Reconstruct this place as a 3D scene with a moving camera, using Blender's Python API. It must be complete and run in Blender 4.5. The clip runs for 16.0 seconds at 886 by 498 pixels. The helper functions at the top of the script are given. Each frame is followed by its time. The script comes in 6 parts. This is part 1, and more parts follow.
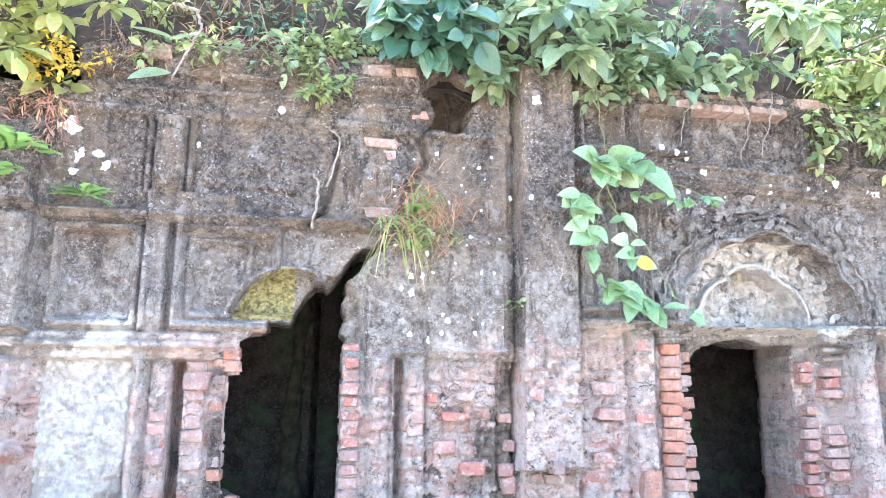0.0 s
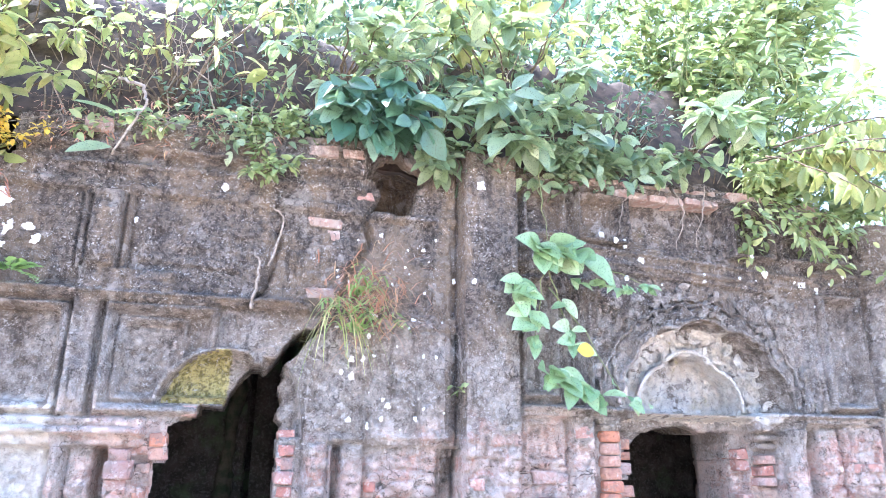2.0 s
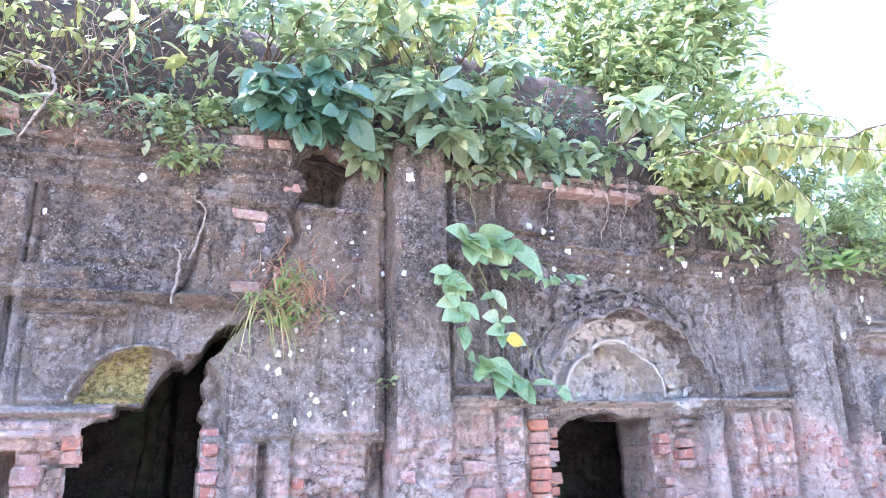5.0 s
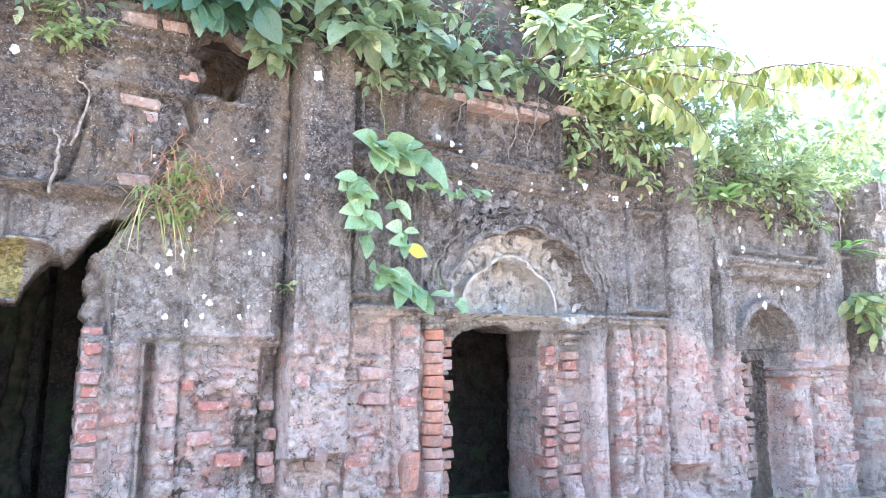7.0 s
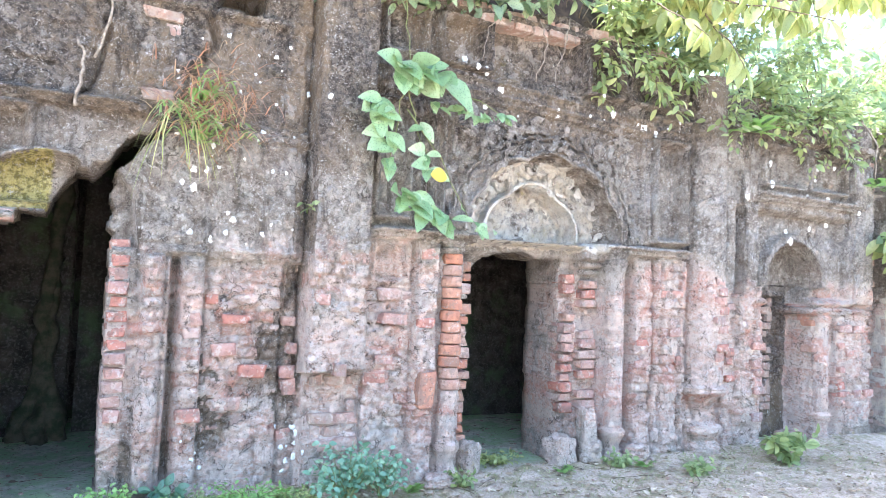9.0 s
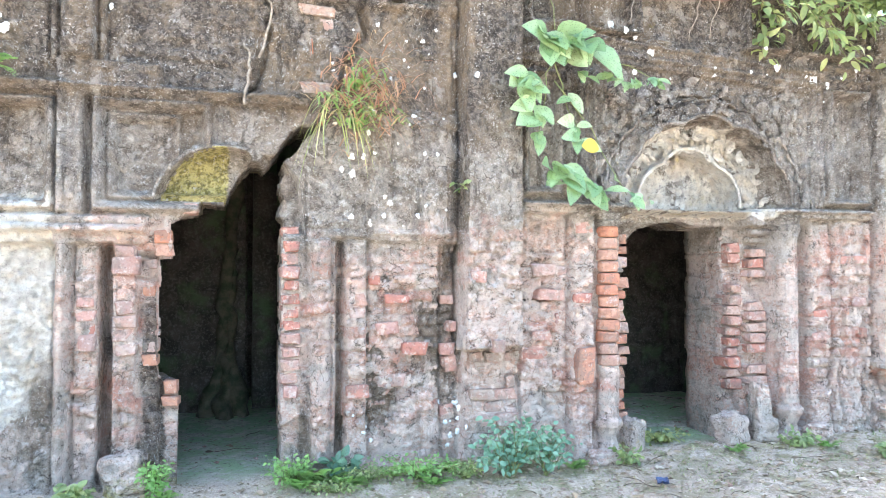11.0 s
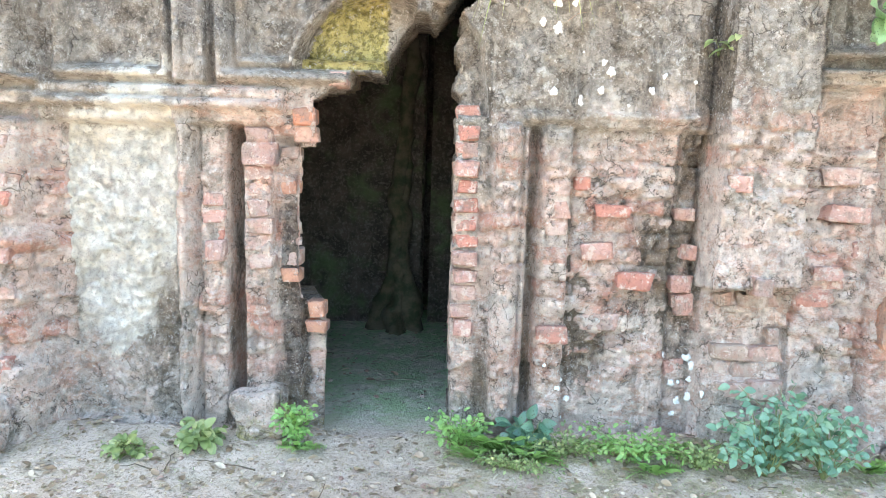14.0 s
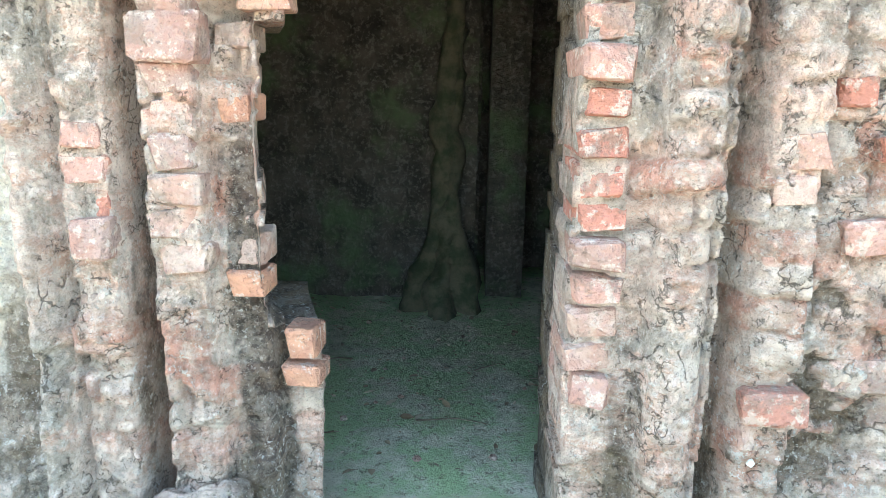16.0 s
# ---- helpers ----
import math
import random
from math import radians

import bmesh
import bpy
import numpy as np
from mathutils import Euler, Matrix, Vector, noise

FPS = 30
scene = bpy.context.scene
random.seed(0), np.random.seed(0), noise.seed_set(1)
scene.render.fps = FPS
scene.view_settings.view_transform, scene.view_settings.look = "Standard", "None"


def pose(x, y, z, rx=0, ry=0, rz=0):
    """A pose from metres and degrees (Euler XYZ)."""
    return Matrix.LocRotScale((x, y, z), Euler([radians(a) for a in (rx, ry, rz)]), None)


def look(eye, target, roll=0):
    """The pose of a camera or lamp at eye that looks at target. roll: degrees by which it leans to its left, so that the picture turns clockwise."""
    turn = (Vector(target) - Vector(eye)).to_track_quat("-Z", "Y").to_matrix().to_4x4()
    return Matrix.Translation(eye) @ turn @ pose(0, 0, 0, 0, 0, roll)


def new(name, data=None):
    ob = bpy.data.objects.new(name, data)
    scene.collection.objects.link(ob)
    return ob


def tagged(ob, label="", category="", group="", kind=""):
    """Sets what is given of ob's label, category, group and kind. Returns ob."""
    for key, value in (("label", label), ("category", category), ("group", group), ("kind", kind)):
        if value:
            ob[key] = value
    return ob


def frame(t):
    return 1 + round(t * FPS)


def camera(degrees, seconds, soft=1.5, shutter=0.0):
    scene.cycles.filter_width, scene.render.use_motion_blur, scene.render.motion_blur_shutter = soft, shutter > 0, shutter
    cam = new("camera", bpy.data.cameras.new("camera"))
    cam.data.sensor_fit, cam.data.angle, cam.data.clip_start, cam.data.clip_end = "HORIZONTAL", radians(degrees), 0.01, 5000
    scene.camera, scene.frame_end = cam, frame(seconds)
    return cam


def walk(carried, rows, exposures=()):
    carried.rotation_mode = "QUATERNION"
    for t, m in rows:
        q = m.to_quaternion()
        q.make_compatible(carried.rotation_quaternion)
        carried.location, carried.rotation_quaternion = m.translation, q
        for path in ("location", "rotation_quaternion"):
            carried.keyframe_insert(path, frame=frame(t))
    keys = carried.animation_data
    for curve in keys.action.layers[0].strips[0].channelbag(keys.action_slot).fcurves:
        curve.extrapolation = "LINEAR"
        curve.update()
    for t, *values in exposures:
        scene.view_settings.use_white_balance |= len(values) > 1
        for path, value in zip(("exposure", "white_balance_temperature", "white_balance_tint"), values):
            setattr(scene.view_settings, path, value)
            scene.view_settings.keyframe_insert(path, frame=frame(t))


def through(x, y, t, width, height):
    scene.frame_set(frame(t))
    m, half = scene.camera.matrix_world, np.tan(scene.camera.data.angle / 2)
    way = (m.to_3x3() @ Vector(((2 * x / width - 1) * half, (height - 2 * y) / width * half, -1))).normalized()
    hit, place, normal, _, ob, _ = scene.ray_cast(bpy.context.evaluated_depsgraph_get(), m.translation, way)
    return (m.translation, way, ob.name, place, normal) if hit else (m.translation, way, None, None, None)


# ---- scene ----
cam = camera(64.97, 16.0, soft=0.4)
PATH = [
    (0, (0.184, -5.117, 1.481), (0.527, -3.187, 1.875), 0.46),
    (0.5, (0.176, -5.135, 1.564), (0.591, -3.219, 1.960), 0.61),
    (1, (0.184, -5.128, 1.587), (0.675, -3.237, 2.012), 0.45),
    (1.5, (0.175, -5.130, 1.646), (0.698, -3.261, 2.128), 0.75),
    (2, (0.185, -5.125, 1.589), (0.673, -3.276, 2.176), 0.68),
    (2.5, (0.178, -5.118, 1.578), (0.597, -3.275, 2.234), -0.12),
    (3, (0.197, -5.130, 1.584), (0.523, -3.290, 2.296), -0.46),
    (3.5, (0.172, -5.145, 1.584), (0.504, -3.318, 2.326), -0.51),
    (4, (0.208, -5.137, 1.568), (0.639, -3.309, 2.256), -1.02),
    (4.5, (0.205, -5.114, 1.564), (0.774, -3.301, 2.186), -1.31),
    (4.7, (0.205, -5.100, 1.560), (0.822, -3.295, 2.161), -1.37),
    (6.8, (0.172, -5.012, 1.578), (1.112, -3.286, 1.950), -0.23),
    (7, (0.186, -5.000, 1.580), (1.152, -3.277, 1.901), 0.20),
    (7.5, (0.176, -4.982, 1.565), (1.192, -3.282, 1.847), 0.22),
    (8, (0.216, -5.026, 1.560), (1.231, -3.318, 1.785), 0.47),
    (8.5, (0.198, -5.010, 1.564), (1.199, -3.287, 1.733), 1.20),
    (9, (0.210, -5.022, 1.566), (1.127, -3.248, 1.675), 2.29),
    (9.5, (0.164, -4.990, 1.508), (1.018, -3.187, 1.647), 2.01),
    (10, (0.165, -5.011, 1.496), (0.882, -3.152, 1.664), 1.55),
    (10.2, (0.153, -5.007, 1.492), (0.791, -3.119, 1.659), 1.28),
    (12.3, (0.105, -4.681, 1.557), (0.595, -2.746, 1.436), 0.01),
    (12.5, (0.239, -4.594, 1.539), (0.672, -2.644, 1.449), 0.38),
    (13, (0.475, -4.359, 1.577), (0.683, -2.380, 1.371), 1.96),
    (13.5, (0.374, -3.944, 1.549), (0.438, -1.963, 1.288), 3.73),
    (14, (0.294, -3.574, 1.539), (0.307, -1.592, 1.273), 1.71),
    (14.5, (0.329, -3.138, 1.531), (0.206, -1.159, 1.273), 1.85),
    (15, (0.215, -2.682, 1.443), (0.030, -0.751, 0.956), 4.99),
    (15.5, (0.164, -2.167, 1.512), (0.032, -0.267, 0.902), 2.84),
    (16, (0.121, -1.706, 1.442), (0.035, 0.232, 0.956), 0.91),
]
walk(cam, [(t, look(eye, target, roll)) for t, eye, target, roll in PATH], exposures=[(0.0, 3.3, 5450, 11), (2.0, 3.12, 5300, 18), (3.5, 2.75, 5050, 27), (4.7, 2.85, 5150, 25), (7.0, 2.95, 5450, 15), (9.0, 3.07, 5750, 10), (12.5, 3.18, 6300, 4), (15.0, 3.22, 6550, 1), (16.0, 3.45, 6550, -4)])

# ---- world, sun, exposure ----
SUN_DIR = Vector((-0.42, 0.38, 0.86)).normalized()
world = bpy.data.worlds.new("sky")
scene.world = world
world.use_nodes = True
wn = world.node_tree
sky = wn.nodes.new("ShaderNodeTexSky")
sky.sky_type = "NISHITA"
sky.sun_disc = False
sky.sun_elevation = math.asin(SUN_DIR.z)
sky.sun_rotation = math.atan2(SUN_DIR.x, SUN_DIR.y)
sky.air_density, sky.dust_density, sky.ozone_density = 1.2, 3.0, 1.0
wn.links.new(sky.outputs[0], wn.nodes["Background"].inputs[0])
wn.nodes["Background"].inputs[1].default_value = 0.15
sun = new("sun", bpy.data.lights.new("sun", "SUN"))
sun.data.energy, sun.data.angle, sun.data.color = 3.4, radians(0.6), (1.0, 0.93, 0.82)
sun.matrix_world = look(SUN_DIR * 40, (0, 0, 0))


# ---- small tools ----
NOISE_TABLES = {}


def value_noise(x, y, seed):
    """Smooth value noise on arrays, one feature a unit."""
    if seed not in NOISE_TABLES:
        NOISE_TABLES[seed] = np.random.RandomState(seed).rand(256, 256)
    table = NOISE_TABLES[seed]
    xi, yi = np.floor(x).astype(int), np.floor(y).astype(int)
    fx, fy = x - xi, y - yi
    fx, fy = fx * fx * (3 - 2 * fx), fy * fy * (3 - 2 * fy)
    a, b = table[xi % 256, yi % 256], table[(xi + 1) % 256, yi % 256]
    c, d = table[xi % 256, (yi + 1) % 256], table[(xi + 1) % 256, (yi + 1) % 256]
    return (a * (1 - fx) + b * fx) * (1 - fy) + (c * (1 - fx) + d * fx) * fy


def fbm(x, y, scale, seed, octaves=4):
    total, amp, norm = 0, 1.0, 0
    for k in range(octaves):
        total = total + amp * value_noise(x * scale * 2**k + 37.1 * k, y * scale * 2**k + 11.7 * k, seed + k)
        norm += amp
        amp *= 0.5
    return total / norm


def ramp(v, a, b):
    return np.clip((v - a) / (b - a), 0, 1)


def mesh_of(name, verts, faces, mats, smooth=False):
    me = bpy.data.meshes.new(name)
    me.from_pydata(verts if isinstance(verts, list) else verts.tolist(), [], faces if isinstance(faces, list) else faces.tolist())
    for m in mats if isinstance(mats, (list, tuple)) else [mats]:
        me.materials.append(m)
    if smooth:
        me.shade_smooth()
    me.update()
    return me


def part(name, bm, material, parent, label=""):
    """Links a bmesh or a mesh as one object under a thing or a part."""
    if isinstance(bm, bpy.types.Mesh):
        me = bm
    else:
        me = bpy.data.meshes.new(name)
        bm.to_mesh(me)
        bm.free()
        me.materials.append(material)
    ob = new(name, me)
    ob.parent = parent
    if label:
        tagged(ob, label)
    return ob


def thing(name, at, label, category, group="", kind=""):
    ob = new(name)
    ob.location = at
    return tagged(ob, label, category, group, kind)


def lathe(profile, segments=20, a0=0.0, a1=2 * math.pi, wobble=0.0, seed=0):
    """Verts and faces of a turned shape: profile of (radius, z)."""
    rng = np.random.RandomState(seed)
    full = abs(a1 - a0 - 2 * math.pi) < 1e-6
    n = segments if full else segments + 1
    angles = a0 + (a1 - a0) * np.arange(n) / segments
    verts, faces = [], []
    for r, z in profile:
        for a in angles:
            q = r * (1 + wobble * (rng.rand() - 0.5))
            verts.append((q * math.cos(a), q * math.sin(a), z))
    for i in range(len(profile) - 1):
        for j in range(segments):
            k = (j + 1) % n
            faces.append((i * n + j, i * n + k, (i + 1) * n + k, (i + 1) * n + j))
    if full:
        faces.append(tuple(range(n))[::-1])
        faces.append(tuple((len(profile) - 1) * n + j for j in range(n)))
    return verts, faces


def tube(points, r0, r1, sides=6):
    """Verts and faces of a tapered tube along points."""
    pts = [Vector(p) for p in points]
    verts, faces = [], []
    for i, p in enumerate(pts):
        d = (pts[min(i + 1, len(pts) - 1)] - pts[max(i - 1, 0)]).normalized()
        u = d.orthogonal().normalized()
        if i and u.dot(last) < 0:
            u = -u
        last = u
        v = d.cross(u)
        r = r0 + (r1 - r0) * i / max(1, len(pts) - 1)
        verts += [tuple(p + (u * math.cos(a) + v * math.sin(a)) * r) for a in [2 * math.pi * k / sides for k in range(sides)]]
    for i in range(len(pts) - 1):
        for k in range(sides):
            j = (k + 1) % sides
            faces.append((i * sides + k, i * sides + j, (i + 1) * sides + j, (i + 1) * sides + k))
    faces.append(tuple(range(sides))[::-1])
    faces.append(tuple((len(pts) - 1) * sides + k for k in range(sides)))
    return verts, faces


def joined(pieces):
    verts, faces = [], []
    for v, f in pieces:
        o = len(verts)
        verts += list(v)
        faces += [tuple(i + o for i in q) for q in f]
    return verts, faces


# ---- materials ----
def node_material(name):
    m = bpy.data.materials.new(name)
    m.use_nodes = True
    nt = m.node_tree
    return m, nt, nt.nodes["Principled BSDF"]


class Graph:
    """Short ways to write shader nodes."""

    def __init__(self, nt):
        self.nt = nt
        self.pos = nt.nodes.new("ShaderNodeNewGeometry").outputs["Position"]

    def put(self, socket, value):
        if hasattr(value, "is_output"):
            self.nt.links.new(value, socket)
        elif isinstance(value, (tuple, list)):
            socket.default_value = (*value, 1.0) if len(value) == 3 and len(socket.default_value) == 4 else value
        else:
            socket.default_value = value

    def noise(self, scale, detail=4.0, rough=0.6, stretch=None, distort=0.0):
        n = self.nt.nodes.new("ShaderNodeTexNoise")
        vec = self.pos
        if stretch:
            mp = self.nt.nodes.new("ShaderNodeMapping")
            mp.inputs["Scale"].default_value = stretch
            self.nt.links.new(vec, mp.inputs[0])
            vec = mp.outputs[0]
        self.nt.links.new(vec, n.inputs["Vector"])
        n.inputs["Scale"].default_value, n.inputs["Detail"].default_value = scale, detail
        n.inputs["Roughness"].default_value, n.inputs["Distortion"].default_value = rough, distort
        return n.outputs["Fac"]

    def cells(self, scale, rand=1.0):
        n = self.nt.nodes.new("ShaderNodeTexVoronoi")
        self.nt.links.new(self.pos, n.inputs["Vector"])
        n.inputs["Scale"].default_value, n.inputs["Randomness"].default_value = scale, rand
        return n.outputs["Distance"]

    def cracks(self, scale, warp):
        """Distance to the nearest of a net of crooked cracks."""
        n = self.nt.nodes.new("ShaderNodeTexVoronoi")
        n.feature = "DISTANCE_TO_EDGE"
        bend, off = self.nt.nodes.new("ShaderNodeTexNoise"), self.nt.nodes.new("ShaderNodeVectorMath")
        bend.inputs["Scale"].default_value, bend.inputs["Detail"].default_value = scale * 0.9, 4.0
        off.operation = "MULTIPLY_ADD"
        self.nt.links.new(self.pos, bend.inputs["Vector"])
        self.nt.links.new(bend.outputs["Color"], off.inputs[0])
        off.inputs[1].default_value = (warp, warp, warp)
        self.nt.links.new(self.pos, off.inputs[2])
        self.nt.links.new(off.outputs[0], n.inputs["Vector"])
        n.inputs["Scale"].default_value = scale
        return n.outputs["Distance"]

    def span(self, value, a, b, lo=0.0, hi=1.0):
        n = self.nt.nodes.new("ShaderNodeMapRange")
        n.interpolation_type = "SMOOTHSTEP"
        self.put(n.inputs[0], value)
        for i, v in enumerate((a, b, lo, hi)):
            self.put(n.inputs[i + 1], v)
        return n.outputs[0]

    def math(self, op, a, b=0.0):
        n = self.nt.nodes.new("ShaderNodeMath")
        n.operation = op
        self.put(n.inputs[0], a)
        self.put(n.inputs[1], b)
        return n.outputs[0]

    def mix(self, fac, a, b):
        n = self.nt.nodes.new("ShaderNodeMix")
        n.data_type = "RGBA"
        self.put(n.inputs["Factor"], fac)
        self.put(n.inputs["A"], a)
        self.put(n.inputs["B"], b)
        return n.outputs["Result"]

    def attr(self, name):
        n = self.nt.nodes.new("ShaderNodeAttribute")
        n.attribute_name = name
        return n.outputs["Fac"]

    def random(self):
        return self.nt.nodes.new("ShaderNodeObjectInfo").outputs["Random"]

    def island(self):
        return self.nt.nodes.new("ShaderNodeNewGeometry").outputs["Random Per Island"]

    def bump(self, height, strength, distance):
        n = self.nt.nodes.new("ShaderNodeBump")
        n.inputs["Strength"].default_value, n.inputs["Distance"].default_value = strength, distance
        self.put(n.inputs["Height"], height)
        return n.outputs[0]


def plaster_material():
    """Old lime plaster: grey, dark where its darkening mask holds algae and painted recess shade, brick-pink where
    pink, whitewashed where lime, mossy where moss.
    """
    m, nt, bsdf = node_material("old_plaster")
    g = Graph(nt)
    big, mid, fine, grit = g.noise(1.7, 5), g.noise(6, 8, 0.72), g.noise(26, 6, 0.72), g.noise(110, 4, 0.75)
    col = g.mix(g.span(mid, 0.42, 0.57), (0.23, 0.19, 0.15), (0.35, 0.305, 0.255))
    col = g.mix(g.span(big, 0.5, 0.64, 0, 0.35), col, (0.27, 0.275, 0.29))
    col = g.mix(g.span(g.noise(14, 7, 0.75), 0.54, 0.59, 0, 0.7), col, (0.50, 0.465, 0.41))
    col = g.mix(g.span(g.attr("pink"), 0.05, 0.35, 0, 0.55), col, g.mix(g.span(mid, 0.42, 0.57), (0.52, 0.435, 0.36), (0.70, 0.61, 0.52)))
    # bare brick and mortar skin
    skin = g.mix(g.span(g.noise(10, 7, 0.72, (1.0, 1.0, 2.4)), 0.44, 0.56), (0.60, 0.40, 0.315), (0.72, 0.575, 0.485))
    skin = g.mix(g.span(g.noise(22, 6, 0.72), 0.54, 0.60, 0, 0.65), skin, (0.78, 0.69, 0.595))
    col = g.mix(g.span(g.math("ADD", g.attr("pink"), g.math("MULTIPLY", g.math("SUBTRACT", mid, 0.5), 1.5)), 0.42, 0.58), col, skin)
    col = g.mix(g.math("MULTIPLY", g.span(g.attr("pink"), 0.2, 0.5), g.span(g.noise(2.9, 9, 0.68), 0.50, 0.545, 0, 0.7)), col, (0.66, 0.53, 0.445))
    # worn bricks, each of its own tone, under a thin wash of mortar
    clay = g.mix(g.span(g.attr("tone"), 0.25, 0.55), (0.58, 0.29, 0.215), (0.65, 0.455, 0.365))
    clay = g.mix(g.span(g.attr("tone"), 0.6, 0.85), clay, (0.71, 0.59, 0.495))
    worn = g.math("MULTIPLY", g.attr("bare"), g.span(g.noise(7.5, 8, 0.72), 0.44, 0.56, 0.15, 0.85))
    col = g.mix(worn, col, clay)
    # whitewash left on the wall
    white = g.mix(g.span(mid, 0.42, 0.62), (0.80, 0.76, 0.68), (0.72, 0.635, 0.51))
    col = g.mix(g.span(g.math("ADD", g.attr("lime"), g.math("MULTIPLY", g.math("SUBTRACT", mid, 0.5), 0.9)), 0.46, 0.54), col, white)
    # algae and grime, together with the painted shade of deep recesses
    soot_and_shade = g.math("ADD", g.attr("soot_and_shade"), g.math("MULTIPLY", g.math("SUBTRACT", g.noise(3.2, 9, 0.74, (1.0, 1.0, 0.6)), 0.5), 1.6))
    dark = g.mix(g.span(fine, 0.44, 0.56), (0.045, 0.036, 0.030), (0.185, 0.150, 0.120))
    col = g.mix(g.span(soot_and_shade, 0.36, 0.62, 0, 0.9), col, dark)
    # rusty wash on the upper wall
    col = g.mix(g.math("MULTIPLY", g.attr("soot_and_shade"), g.span(g.noise(2.3, 5, 0.65, (1.0, 1.0, 0.4)), 0.46, 0.58, 0, 0.85)), col, (0.27, 0.205, 0.14))
    # old plaster skin still pale, in crisp islands
    col = g.mix(g.span(g.noise(3.6, 9, 0.68), 0.565, 0.59, 0, 0.42), col, (0.52, 0.475, 0.42))
    # thin skins that flaked off: crisp pale and crisp dirty islands
    chip = g.noise(15, 10, 0.8, (1.0, 1.0, 1.3))
    scab = g.noise(21, 10, 0.82, (1.0, 1.0, 0.8))
    col = g.mix(g.span(chip, 0.53, 0.545, 0, 0.36), col, g.mix(g.span(g.attr("soot_and_shade"), 0.2, 0.7), (0.64, 0.56, 0.48), (0.37, 0.325, 0.275)))
    col = g.mix(g.span(scab, 0.555, 0.57, 0, 0.36), col, g.mix(g.span(g.attr("pink"), 0.2, 0.6), (0.115, 0.095, 0.08), (0.38, 0.28, 0.225)))
    # crooked cracks, open here and healed there
    split = g.math("MULTIPLY", g.span(g.cracks(7, 0.22), 0.010, 0.03, 1, 0), g.span(g.noise(3.7, 6, 0.7), 0.54, 0.60))
    craze = g.math("MULTIPLY", g.span(g.cracks(26, 0.10), 0.03, 0.09, 1, 0), g.span(g.noise(9.5, 6, 0.75), 0.54, 0.59))
    clean = g.span(g.math("ADD", g.attr("pink"), g.attr("lime")), 0.1, 0.5, 1.0, 0.45)
    crack = g.math("MULTIPLY", g.math("MAXIMUM", split, craze), g.span(g.attr("lime"), 0.3, 0.7, 1.0, 0.25))
    col = g.mix(g.math("MULTIPLY", crack, 0.7), col, (0.085, 0.065, 0.05))
    # rain streaks
    col = g.mix(g.math("MULTIPLY", g.math("MULTIPLY", clean, g.span(g.attr("lime"), 0.25, 0.7, 1, 0.1)), g.span(g.noise(2.6, 7, 0.7, (2.4, 2.4, 0.35)), 0.555, 0.64, 0, 0.62)), col, (0.07, 0.055, 0.042))
    # moss, yellow-green
    moss = g.math("ADD", g.attr("moss"), g.math("MULTIPLY", g.math("SUBTRACT", mid, 0.5), 1.2))
    col = g.mix(g.span(moss, 0.45, 0.70, 0, 0.85), col, g.mix(g.span(fine, 0.42, 0.56), (0.22, 0.19, 0.04), (0.62, 0.54, 0.20)))
    # lichen: black and pale specks, in colonies
    colony = g.span(g.noise(3.3, 6, 0.7), 0.47, 0.56, 0.2, 1.0)
    specks = g.math("MULTIPLY", g.span(g.noise(44, 8, 0.85, (1.0, 1.0, 1.5), 0.8), 0.545, 0.60, 0, 0.72), g.math("MULTIPLY", colony, clean))
    col = g.mix(specks, col, (0.075, 0.07, 0.072))
    col = g.mix(g.math("MULTIPLY", g.span(g.noise(48, 4, 0.75), 0.58, 0.615), g.span(g.noise(5, 4), 0.47, 0.57, 0.05, 0.8)), col, (0.66, 0.63, 0.58))
    # grit: dark grains and pale lime grains
    col = g.mix(g.span(grit, 0.57, 0.63, 0, 0.40), col, (0.11, 0.095, 0.085))
    col = g.mix(g.span(g.noise(85, 4, 0.75), 0.57, 0.64, 0, 0.4), col, (0.74, 0.67, 0.585))
    nt.links.new(col, bsdf.inputs["Base Color"])
    bsdf.inputs["Roughness"].default_value = 0.93
    bsdf.inputs["Specular IOR Level"].default_value = 0.2
    h = g.math("ADD", g.math("MULTIPLY", fine, 1.0), g.math("MULTIPLY", grit, 0.35))
    h = g.math("ADD", h, g.math("MULTIPLY", mid, 0.5))
    h = g.math("SUBTRACT", h, g.math("MULTIPLY", crack, 0.5))
    h = g.math("ADD", h, g.math("SUBTRACT", g.span(chip, 0.525, 0.54, 0, 0.16), g.span(scab, 0.535, 0.55, 0, 0.22)))
    nt.links.new(g.bump(h, 1.0, 0.030), bsdf.inputs["Normal"])
    return m


